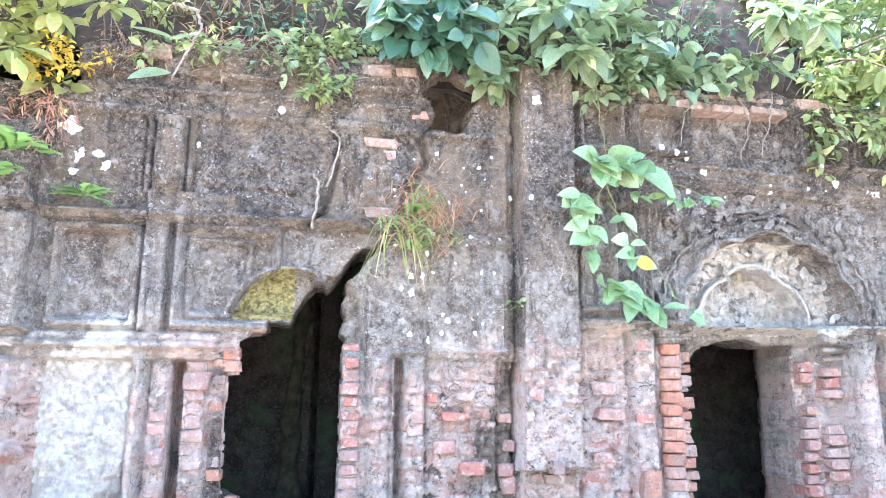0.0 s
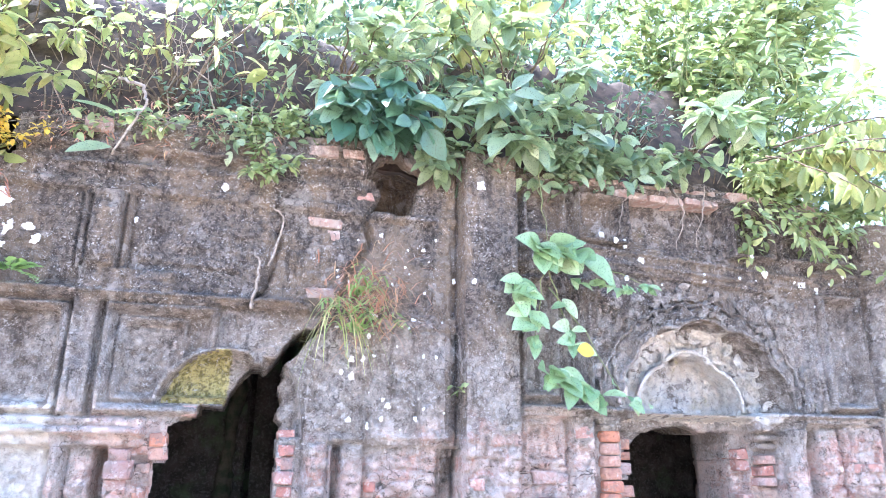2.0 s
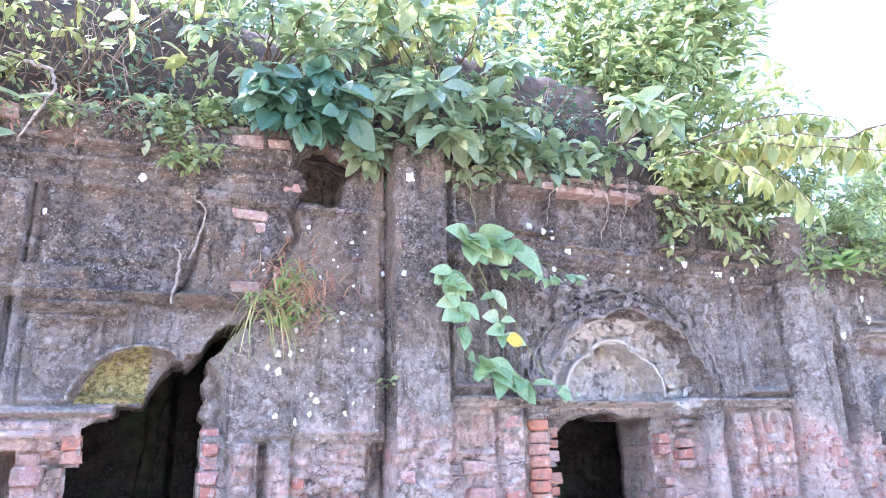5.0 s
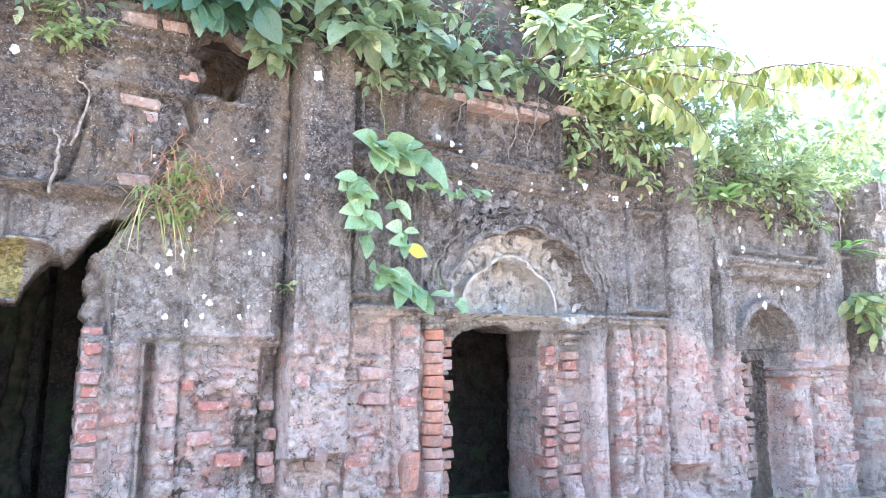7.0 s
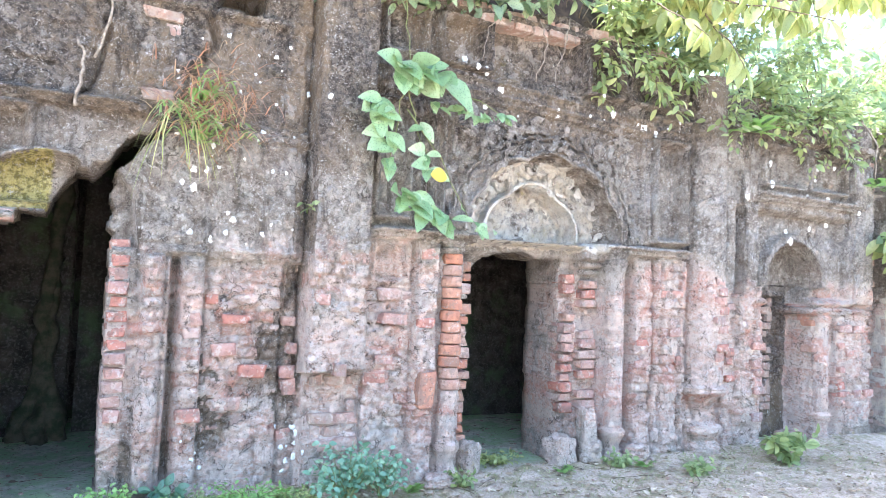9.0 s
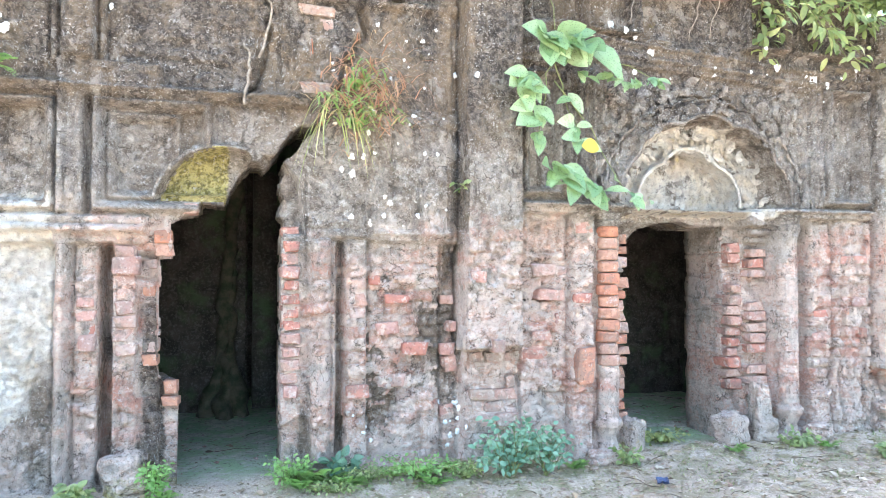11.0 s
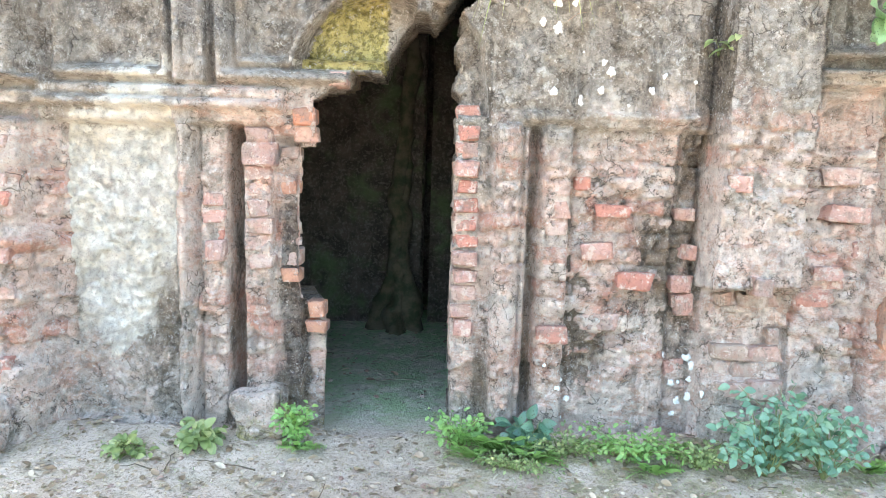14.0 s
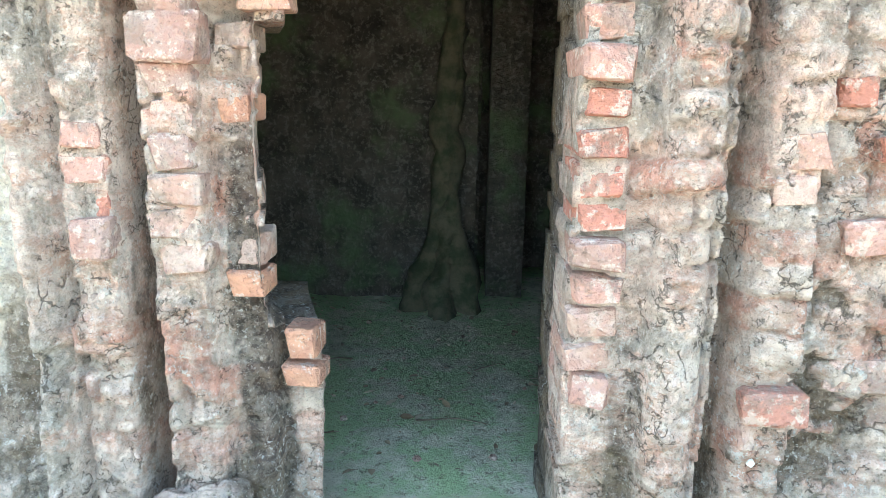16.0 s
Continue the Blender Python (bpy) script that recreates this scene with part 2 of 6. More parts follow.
def brick_material(name, tones, lime=0.5):
    """Handmade brick, each one of another tone, with mortar and lime left on it."""
    m, nt, bsdf = node_material(name)
    g = Graph(nt)
    r = g.random()
    col = g.mix(g.span(r, 0.15, 0.45), tones[0], tones[1])
    col = g.mix(g.span(r, 0.6, 0.95), col, tones[2])
    mid, fine = g.noise(14, 5, 0.65), g.noise(55, 4, 0.7)
    col = g.mix(g.span(mid, 0.40, 0.62, 0.0, 0.5), col, (0.40, 0.19, 0.14))
    col = g.mix(g.span(g.noise(19, 6, 0.75), 0.60 - 0.14 * lime, 0.66 - 0.14 * lime, 0, 0.75), col, (0.62, 0.51, 0.43))
    col = g.mix(g.span(g.noise(5.5, 6, 0.7), 0.54, 0.60, 0, 0.55), col, (0.25, 0.20, 0.165))
    col = g.mix(g.span(fine, 0.58, 0.66, 0, 0.5), col, (0.09, 0.07, 0.06))
    nt.links.new(col, bsdf.inputs["Base Color"])
    bsdf.inputs["Roughness"].default_value = 0.9
    bsdf.inputs["Specular IOR Level"].default_value = 0.2
    nt.links.new(g.bump(g.math("ADD", mid, fine), 1.0, 0.03), bsdf.inputs["Normal"])
    return m


def inner_brick_material():
    """Damp inner brickwork with green at its foot, painted near-black for the room's shade."""
    m, nt, bsdf = node_material("damp_shade_dark_brickwork")
    g = Graph(nt)
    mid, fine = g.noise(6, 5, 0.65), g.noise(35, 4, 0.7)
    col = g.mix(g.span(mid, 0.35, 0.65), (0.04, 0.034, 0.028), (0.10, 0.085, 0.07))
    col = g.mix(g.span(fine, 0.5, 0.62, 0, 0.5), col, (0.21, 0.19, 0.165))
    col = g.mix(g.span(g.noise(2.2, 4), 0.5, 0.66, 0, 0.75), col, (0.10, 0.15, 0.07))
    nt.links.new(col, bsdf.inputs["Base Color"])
    bsdf.inputs["Roughness"].default_value = 0.9
    nt.links.new(g.bump(g.math("ADD", mid, fine), 0.8, 0.02), bsdf.inputs["Normal"])
    return m


def ground_material():
    """Trodden earth with leaf litter, chips of brick and thin grass; greener by the wall's foot, bare indoors."""
    m, nt, bsdf = node_material("trodden_earth")
    g = Graph(nt)
    big, mid, fine = g.noise(0.9, 4), g.noise(9, 5, 0.7), g.noise(60, 5, 0.75)
    col = g.mix(g.span(mid, 0.38, 0.62), (0.45, 0.355, 0.275), (0.62, 0.51, 0.41))
    col = g.mix(g.span(fine, 0.42, 0.60, 0, 0.75), col, (0.65, 0.54, 0.44))
    col = g.mix(g.span(g.noise(90, 3, 0.8, None, 1.0), 0.56, 0.66, 0, 0.8), col, (0.12, 0.09, 0.065))
    col = g.mix(g.math("MULTIPLY", g.attr("green"), g.span(g.noise(5, 5, 0.7), 0.45, 0.62, 0, 0.55)), col, (0.22, 0.21, 0.08))
    col = g.mix(g.span(big, 0.48, 0.62, 0, 0.3), col, (0.30, 0.23, 0.17))
    col = g.mix(g.span(g.noise(33, 6, 0.8, None, 0.6), 0.55, 0.60, 0, 0.6), col, (0.19, 0.14, 0.10))
    floor = g.mix(g.span(mid, 0.4, 0.6), (0.50, 0.48, 0.37), (0.66, 0.63, 0.51))
    floor = g.mix(g.span(g.noise(2.6, 6, 0.7), 0.40, 0.56, 0, 0.85), floor, (0.36, 0.50, 0.25))
    floor = g.mix(g.span(g.noise(24, 6, 0.8), 0.55, 0.61, 0, 0.7), floor, (0.17, 0.14, 0.10))
    col = g.mix(g.attr("indoor"), col, floor)
    nt.links.new(col, bsdf.inputs["Base Color"])
    bsdf.inputs["Roughness"].default_value = 0.95
    nt.links.new(g.bump(g.math("ADD", fine, mid), 0.9, 0.025), bsdf.inputs["Normal"])
    return m


def leaf_material(name, low, mid_tone, high, spots=0.0, through=0.45):
    """Leaf: each of another green, gnawed spots, light passes through."""
    m, nt, bsdf = node_material(name)
    g = Graph(nt)
    r = g.island()
    col = g.mix(g.span(r, 0.0, 0.5), low, mid_tone)
    col = g.mix(g.span(r, 0.6, 1.0), col, high)
    col = g.mix(g.span(g.noise(16, 3), 0.4, 0.65, 0, 0.45), col, low)
    if spots:
        col = g.mix(g.span(g.cells(75), 0.22, 0.30, spots, 0.0), col, (0.02, 0.025, 0.012))
    nt.links.new(col, bsdf.inputs["Base Color"])
    bsdf.inputs["Roughness"].default_value = 0.36
    bsdf.inputs["Specular IOR Level"].default_value = 0.7
    nt.links.new(g.bump(g.noise(45, 2), 0.35, 0.008), bsdf.inputs["Normal"])
    tr = nt.nodes.new("ShaderNodeBsdfTranslucent")
    nt.links.new(g.mix(0.35, col, (0.46, 0.55, 0.20)), tr.inputs["Color"])
    ms = nt.nodes.new("ShaderNodeMixShader")
    ms.inputs[0].default_value = through
    nt.links.new(bsdf.outputs[0], ms.inputs[1])
    nt.links.new(tr.outputs[0], ms.inputs[2])
    nt.links.new(ms.outputs[0], nt.nodes["Material Output"].inputs[0])
    return m


def plain_material(name, a, b, scale=20, rough=0.85, bump=0.5):
    m, nt, bsdf = node_material(name)
    g = Graph(nt)
    n = g.noise(scale, 5, 0.65)
    nt.links.new(g.mix(g.span(n, 0.35, 0.65), a, b), bsdf.inputs["Base Color"])
    bsdf.inputs["Roughness"].default_value = rough
    nt.links.new(g.bump(g.noise(scale * 2.5, 4, 0.7), bump, 0.01), bsdf.inputs["Normal"])
    return m


PLASTER = plaster_material()
BRICK = brick_material("old_red_brick", ((0.53, 0.235, 0.175), (0.55, 0.335, 0.275), (0.42, 0.305, 0.265)), 0.55)
BRICK_LIMED = brick_material("limed_pink_brick", ((0.56, 0.385, 0.315), (0.60, 0.45, 0.38), (0.52, 0.40, 0.335)), 0.35)
BRICK_ORANGE = brick_material("fresh_orange_brick", ((0.60, 0.27, 0.165), (0.60, 0.34, 0.235), (0.54, 0.37, 0.29)), 0.25)
BRICK_PALE = brick_material("pale_worn_brick", ((0.46, 0.36, 0.295), (0.44, 0.345, 0.28), (0.50, 0.385, 0.32)), 0.45)
INNER = inner_brick_material()
EARTH = ground_material()
SOIL = plain_material("dark_humus", (0.035, 0.026, 0.02), (0.085, 0.06, 0.045), 9, 0.95, 0.9)
LICHEN = plain_material("white_lichen", (0.55, 0.55, 0.51), (0.76, 0.76, 0.73), 60, 0.9, 0.4)
ROOT = plain_material("grey_root_bark", (0.20, 0.16, 0.12), (0.36, 0.31, 0.25), 30, 0.9, 0.8)
DARK_STEM = plain_material("brown_stem_bark", (0.09, 0.065, 0.04), (0.19, 0.14, 0.09), 30, 0.85, 0.6)
GREEN_STEM = plain_material("green_stem", (0.14, 0.17, 0.05), (0.24, 0.24, 0.10), 30, 0.6, 0.3)
LEAF_BROAD = leaf_material("broad_leaf", (0.15, 0.225, 0.13), (0.29, 0.37, 0.19), (0.48, 0.53, 0.30), 0.75, 0.4)
LEAF_VINE = leaf_material("pale_vine_leaf", (0.22, 0.36, 0.17), (0.38, 0.53, 0.27), (0.54, 0.65, 0.38), 0.7, 0.4)
LEAF_DARK = leaf_material("dark_heart_leaf", (0.055, 0.13, 0.08), (0.105, 0.215, 0.13), (0.17, 0.29, 0.18), 0.8, 0.3)
LEAF_YELLOW = leaf_material("sunlit_yellow_leaf", (0.27, 0.31, 0.10), (0.48, 0.50, 0.17), (0.70, 0.66, 0.30), 0.3, 0.45)
LEAF_SMALL = leaf_material("small_fresh_leaf", (0.17, 0.23, 0.09), (0.32, 0.39, 0.15), (0.54, 0.57, 0.25), 0.0, 0.45)
LEAF_HERB = leaf_material("blue_green_herb_leaf", (0.13, 0.26, 0.17), (0.22, 0.38, 0.25), (0.34, 0.50, 0.34), 0.0, 0.4)
LEAF_FERN = leaf_material("bright_fern_leaf", (0.22, 0.40, 0.11), (0.34, 0.55, 0.17), (0.46, 0.64, 0.25), 0.0, 0.5)
LEAF_DRY = leaf_material("dry_reddish_stalk", (0.40, 0.16, 0.11), (0.56, 0.28, 0.18), (0.62, 0.44, 0.24), 0.0, 0.3)
LEAF_GOLD = leaf_material("withered_yellow_leaf", (0.62, 0.40, 0.03), (0.70, 0.48, 0.05), (0.70, 0.50, 0.06), 0.0, 0.4)
LITTER = leaf_material("dead_leaf_litter", (0.16, 0.105, 0.065), (0.40, 0.29, 0.19), (0.70, 0.60, 0.47), 0.0, 0.15)


# ---- the facade ----
STEP = 0.0115
X_WEST, X_EAST = -4.2, 8.55


def arch_angle(x, z, cx, cz):
    return np.arctan2(z - cz, x - cx), np.hypot(x - cx, z - cz)


def relief(x, z):
    """How far the facade stands out (towards -y) at x, z: pilasters, grooves, panels, cornices, arches."""
    h = np.zeros_like(x)

    def rect(x0, x1, z0, z1, v, s=0.012, add=False):
        m = ramp(x, x0 - s, x0 + s) * ramp(-x, -x1 - s, -x1 + s) * ramp(z, z0 - s, z0 + s) * ramp(-z, -z1 - s, -z1 + s)
        nonlocal h
        h = h + v * m if add else h * (1 - m) + v * m

    def panel(x0, x1, z0, z1, proud=0.03, w=0.035, deep=-0.02):
        proud, deep = 1.7 * proud, 1.7 * deep
        rect(x0, x1, z0, z1, proud, add=True)
        rect(x0 + w, x1 - w, z0 + w, z1 - w, -proud * 0.5, add=True)
        rect(x0 + 1.8 * w, x1 - 1.8 * w, z0 + 1.8 * w, z1 - 1.8 * w, -proud * 0.5 + deep, add=True)

    # west bay, beside and over the broken doorway
    rect(-4.2, -2.30, 0, 3.5, 0.03)
    rect(-2.25, -1.74, 0, 3.3, 0.14, 0.04)
    rect(-2.30, -1.70, 1.74, 1.86, 0.20)
    rect(-2.30, -1.70, 1.02, 1.10, 0.19, 0.03)
    rect(-2.28, -1.72, 0.0, 0.45, 0.22, 0.05)
    rect(-1.62, -1.06, 0.08, 1.66, -0.035)
    rect(-1.06, -0.96, 0.10, 1.69, 0.03, 0.02)
    rect(-1.03, -0.99, 0.10, 1.69, 0.02, add=True)
    rect(-0.79, -0.712, 0.10, 1.70, -0.17)
    rect(-0.715, -0.69, 0.10, 1.66, 0.015)
    rect(-0.55, -0.44, 0.0, 1.60, -0.04)
    rect(-0.44, -0.30, 0.0, 0.75, -0.09)
    rect(-1.97, -0.51, 1.66, 1.74, 0.035)
    rect(-1.97, -0.50, 1.735, 1.79, 0.075)
    rect(-1.97, -0.50, 1.79, 1.85, 0.05)
    panel(-1.64, -1.06, 1.88, 2.60)
    rect(-1.05, -0.88, 1.86, 3.43, 0.055)
    rect(-1.00, -0.93, 1.86, 3.43, -0.015, add=True)
    panel(-0.84, -0.10, 1.88, 2.62)
    panel(-0.76, -0.30, 1.96, 2.54, 0.02, 0.03, -0.01)
    rect(-4.2, 0.55, 2.63, 2.70, 0.05)
    rect(-4.2, 0.48, 2.67, 2.72, 0.03, add=True)
    rect(-1.04, -0.42, 2.69, 2.86, 0.055)
    rect(-1.10, -0.76, 2.86, 3.42, 0.03)
    rect(-1.02, -0.83, 2.86, 3.42, 0.085)
    rect(-4.2, 0.75, 3.42, 3.50, 0.035)
    rect(-4.2, 0.80, 3.50, 3.60, 0.015)
    rect(-4.2, 0.90, 3.60, 3.66, 0.04)
    rect(-4.2, 0.90, 3.74, 3.80, 0.055)
    rect(-4.2, 0.90, 3.80, 4.05, 0.04)
    # right of the doorway
    ring = ramp(-x, -np.interp(z, (1.74, 1.92, 2.11, 2.235, 2.30), (0.53, 0.508, 0.48, 0.385, 0.30)) - 0.006, -np.interp(z, (1.74, 1.92, 2.11, 2.235, 2.30), (0.53, 0.508, 0.48, 0.385, 0.30)) + 0.006) * ramp(z, 1.74, 1.76) * ramp(x, 0.22, 0.26) * ramp(-z, -2.30, -2.27)
    h = h * (1 - ring) - 0.075 * ring
    a, r = arch_angle(x, z, -0.02, 1.875)
    rib = ramp(r, 0.475, 0.465) * ramp(z, 1.93, 1.95) * ramp(x, 0.2, 0.17)
    h = h * (1 - rib) + 0.02 * rib
    gold = ramp(r, 0.445, 0.435) * ramp(z, 2.005, 2.015) * ramp(x, 0.16, 0.13)
    h = h * (1 - gold) - 0.12 * gold
    rect(-0.47, 0.02, 1.945, 2.005, -0.055)
    rect(0.55, 0.97, 1.72, 1.78, 0.028)
    rect(0.56, 0.97, 1.79, 2.42, 0.02)
    rect(0.945, 0.985, 1.72, 2.55, 0.035)
    colonnette = np.sqrt(np.clip(1 - ((x - 0.635) / 0.075) ** 2, 0, 1)) * ramp(-z, -1.72, -1.70) * ramp(z, 0.12, 0.16)
    h = h + 0.065 * colonnette
    rect(0.75, 0.795, 0.14, 1.69, -0.075, 0.02)
    rect(0.715, 0.742, 0.14, 1.69, 0.02)
    rect(0.82, 0.97, 0, 1.70, 0.025)
    rect(0.98, 1.53, 0, 1.69, -0.02)
    rect(0.97, 1.69, 1.70, 2.54, 0.018)
    rect(1.53, 1.70, 0, 1.69, -0.045)
    panel(0.99, 1.60, 1.74, 2.53, 0.012, 0.035, 0.006)
    rect(0.62, 1.69, 2.54, 2.61, 0.045)
    rect(0.66, 1.69, 2.61, 2.66, 0.025)
    rect(1.45, 1.60, 2.66, 3.40, 0.03)
    rect(0.66, 1.69, 3.40, 3.47, 0.04)
    hollow = np.hypot((x - 1.14) / 0.20, (z - 3.74) / 0.24) + 1.1 * (fbm(x, z, 6, 161) - 0.5)
    m = ramp(-hollow, -1.04, -0.98)
    h = h * (1 - m) - 0.50 * m
    # cracked field over the doorway, course upon course
    lift = value_noise(np.floor(z / 0.085) * 3.7 + 0.5, np.floor(x / 0.23 + 0.5 * (np.floor(z / 0.085) % 2)) * 5.3 + 0.5, 151) - 0.5
    h = h + 0.03 * lift * ramp(x, 0.15, 0.25) * ramp(-x, -0.95, -0.85) * ramp(z, 2.62, 2.70) * ramp(-z, -3.5, -3.4)
    rise = np.clip((z - 2.50) / 1.02, 0, 1)
    middle = 0.62 + 0.38 * rise**0.8 + 0.16 * (fbm(z, z * 0 + 7.0, 5, 155, 3) - 0.5) + 0.05 * (fbm(x, z, 9, 157) - 0.5)
    h = h - 0.055 * ramp(-np.abs(x - middle), -0.05, -0.008) * ramp(z, 2.48, 2.52) * ramp(-z, -3.56, -3.50) * ramp(fbm(x, z, 7, 159), 0.34, 0.44)
    step_x = 0.13 + 0.16 * ramp(z, 2.64, 3.40) + 0.11 * (value_noise(z / 0.085, z * 0 + 4.0, 153) - 0.5)
    h = h - 0.04 * ramp(-np.abs(x - step_x), -0.022, -0.004) * ramp(z, 2.62, 2.66) * ramp(-z, -3.42, -3.38)
    # big pilaster
    rect(1.672, 2.12, 0.90, 4.1, 0.125, 0.012)
    rect(2.00, 2.12, 0.70, 0.92, 0.09, 0.02)
    rect(1.74, 2.10, 0.42, 0.90, 0.02, 0.03)
    rect(1.72, 2.14, 0.0, 0.42, 0.07, 0.05)
    # middle bay
    panel(2.19, 2.52, 1.58, 1.91, 0.012, 0.025, -0.012)
    rect(2.13, 2.16, 0.8, 1.95, 0.035)
    rect(2.56, 2.76, 0.0, 1.93, 0.045)
    for k in range(5):
        rect(2.55 + 0.05 * k, 2.575 + 0.05 * k, 2.04, 3.08, 0.06 if k % 2 == 0 else 0.03)
    panel(2.18, 2.50, 2.08, 3.05, 0.02, 0.03, -0.01)
    rect(2.82, 2.85, 2.04, 3.06, 0.03)
    rect(4.90, 4.99, 2.04, 3.10, 0.045)
    rect(4.93, 4.96, 2.04, 3.10, -0.02, add=True)
    rect(5.46, 5.535, 0.3, 3.7, -0.10)
    panel(5.02, 5.46, 2.06, 3.08, 0.045, 0.035, -0.02)
    tilt = 0.055 * (x - 3.8)
    zt = z + tilt * ((x > 2.7) & (x < 5.0)) * 1.0
    for z0, z1, v in ((3.10, 3.15, 0.03), (3.15, 3.20, 0.05), (3.20, 3.25, 0.035), (3.25, 3.30, 0.06)):
        m = ramp(x, 2.13, 2.15) * ramp(-x, -5.52, -5.50) * ramp(zt, z0 - 0.01, z0 + 0.01) * ramp(-zt, -z1 - 0.01, -z1 + 0.01)
        h = h * (1 - m) + v * m
    panel(2.20, 2.60, 3.40, 3.82, 0.03)
    panel(2.68, 3.19, 3.38, 3.82, 0.04)
    rect(3.24, 4.12, 3.40, 3.86, -0.05)
    panel(4.18, 4.63, 3.36, 3.84, 0.045)
    panel(4.70, 5.45, 3.36, 3.84, 0.035)
    rect(2.13, 5.5, 3.86, 3.93, 0.05)
    # cusped arch over the second doorway: frieze of scallops, moulded ring, sunk tympanum
    a, r = arch_angle(x, z, 3.79, 2.02)
    up = ramp(z, 1.99, 2.03)
    oval = 0.785 - 0.085 * np.sin(a) ** 2
    edge = oval + 0.13 + 0.03 * np.abs(np.sin(13 * a))
    m = ramp(r, edge + 0.01, edge - 0.01) * up
    h = h * (1 - m) + 0.035 * m
    edge = oval - 0.02 + 0.055 * np.abs(np.sin(4.5 * (a - math.pi / 2) + math.pi / 2))
    m = ramp(r, edge + 0.045, edge + 0.035) * up
    h = h * (1 - m) + 0.055 * m
    m = ramp(r, edge + 0.008, edge - 0.008) * up
    h = h * (1 - m) + (-0.05 - 0.55 * np.clip(edge - r, 0, 0.25)) * m
    edge = 0.445 + 0.055 * np.abs(np.cos(2.5 * (a - math.pi / 2)))
    m = ramp(r, edge + 0.035, edge + 0.027) * up
    h = h * (1 - m) - 0.13 * m
    m = ramp(r, edge + 0.006, edge - 0.006) * up
    h = h * (1 - m) - 0.36 * m
    rect(3.02, 4.52, -0.2, 1.93, -0.22)
    rect(2.13, 3.10, 1.93, 1.975, 0.06)
    rect(2.13, 3.10, 1.975, 2.02, 0.09)
    rect(3.10, 4.42, 1.87, 1.965, -0.16, 0.02)
    rect(4.27, 4.54, 1.86, 1.99, 0.0, 0.015)
    rect(4.30, 4.54, 1.79, 1.86, -0.03, 0.015)
    rect(4.33, 4.54, 1.72, 1.79, -0.07, 0.015)
    rect(4.42, 5.52, 1.93, 1.975, 0.06)
    rect(4.42, 5.52, 1.975, 2.02, 0.09)
    rect(4.30, 4.53, 0.0, 1.72, -0.12)
    rect(4.72, 4.84, 0.12, 1.88, -0.09)
    rect(4.86, 5.08, 0.0, 1.90, 0.02)
    rect(5.10, 5.50, 0.0, 1.92, 0.045)
    rect(5.16, 5.20, 0.1, 1.90, -0.03, add=True)
    rect(5.40, 5.44, 0.1, 1.90, -0.03, add=True)
    # east bay
    rect(6.06, 6.22, 0.0, 3.3, 0.02)
    rect(6.24, 6.46, 1.20, 2.90, 0.055)
    rect(6.215, 6.30, 1.62, 2.54, -0.12)
    rect(6.24, 6.62, 0.0, 1.20, 0.03)
    panel(6.46, 8.12, 1.52, 2.56, 0.03, 0.04, -0.02)
    for z0, z1, v in ((2.54, 2.60, 0.05), (2.60, 2.65, 0.09), (2.65, 2.71, 0.13)):
        rect(6.44, 8.14, z0, z1, v)
    panel(6.60, 7.30, 2.78, 3.26, 0.03)
    panel(7.36, 8.05, 2.78, 3.26, 0.03)
    rect(6.06, 8.55, 3.32, 3.42, 0.06)
    a, r = arch_angle(x, z, 7.13, 1.74)
    up = ramp(z, 1.70, 1.73)
    edge = 0.54 + 0.03 * np.abs(np.cos(4.5 * a))
    m = ramp(r, edge + 0.01, edge - 0.01) * up
    h = h * (1 - m) + 0.035 * m
    m = ramp(r, 0.465, 0.455) * up
    h = h * (1 - m) - 0.20 * m
    m = ramp(r, 0.40, 0.39) * up
    h = h * (1 - m) - 0.27 * m
    rect(6.68, 7.50, -0.2, 1.72, -0.24)
    rect(6.68, 7.42, -0.2, 1.60, -0.36)
    rect(6.68, 7.02, 1.50, 1.76, -0.80)
    rect(7.40, 8.50, 1.42, 1.50, 0.05)
    rect(7.86, 8.50, 0.0, 1.42, 0.04)
    rect(8.00, 8.40, 0.15, 1.36, 0.02, add=True)
    rect(8.14, 8.50, 1.55, 3.2, 0.05)
    for gx, z0, z1 in ((-1.035, 2.86, 3.42), (-1.10, 2.86, 3.42), (-0.815, 2.86, 3.42), (-0.76, 2.86, 3.42), (-1.055, 1.88, 2.62), (-0.875, 1.88, 2.62), (-1.74, 0.5, 3.3), (-1.065, 0.1, 1.66), (-0.95, 0.1, 1.66), (-0.56, 0.1, 1.6), (0.975, 0.1, 1.70), (1.53, 0.1, 1.72), (1.655, 0.9, 3.95), (2.135, 0.3, 3.95), (2.558, 0.05, 1.93), (2.768, 0.05, 1.93), (4.85, 0.05, 1.93), (5.09, 0.05, 1.93), (5.505, 0.05, 3.6), (6.05, 0.1, 3.3), (7.86, 0.1, 1.42), (8.12, 1.5, 3.2)):
        rect(gx - 0.011, gx + 0.011, z0, z1, -0.03, 0.007, True)
    return np.where(np.abs(h) < 0.1, h * 1.55, h + np.sign(h) * 0.055)


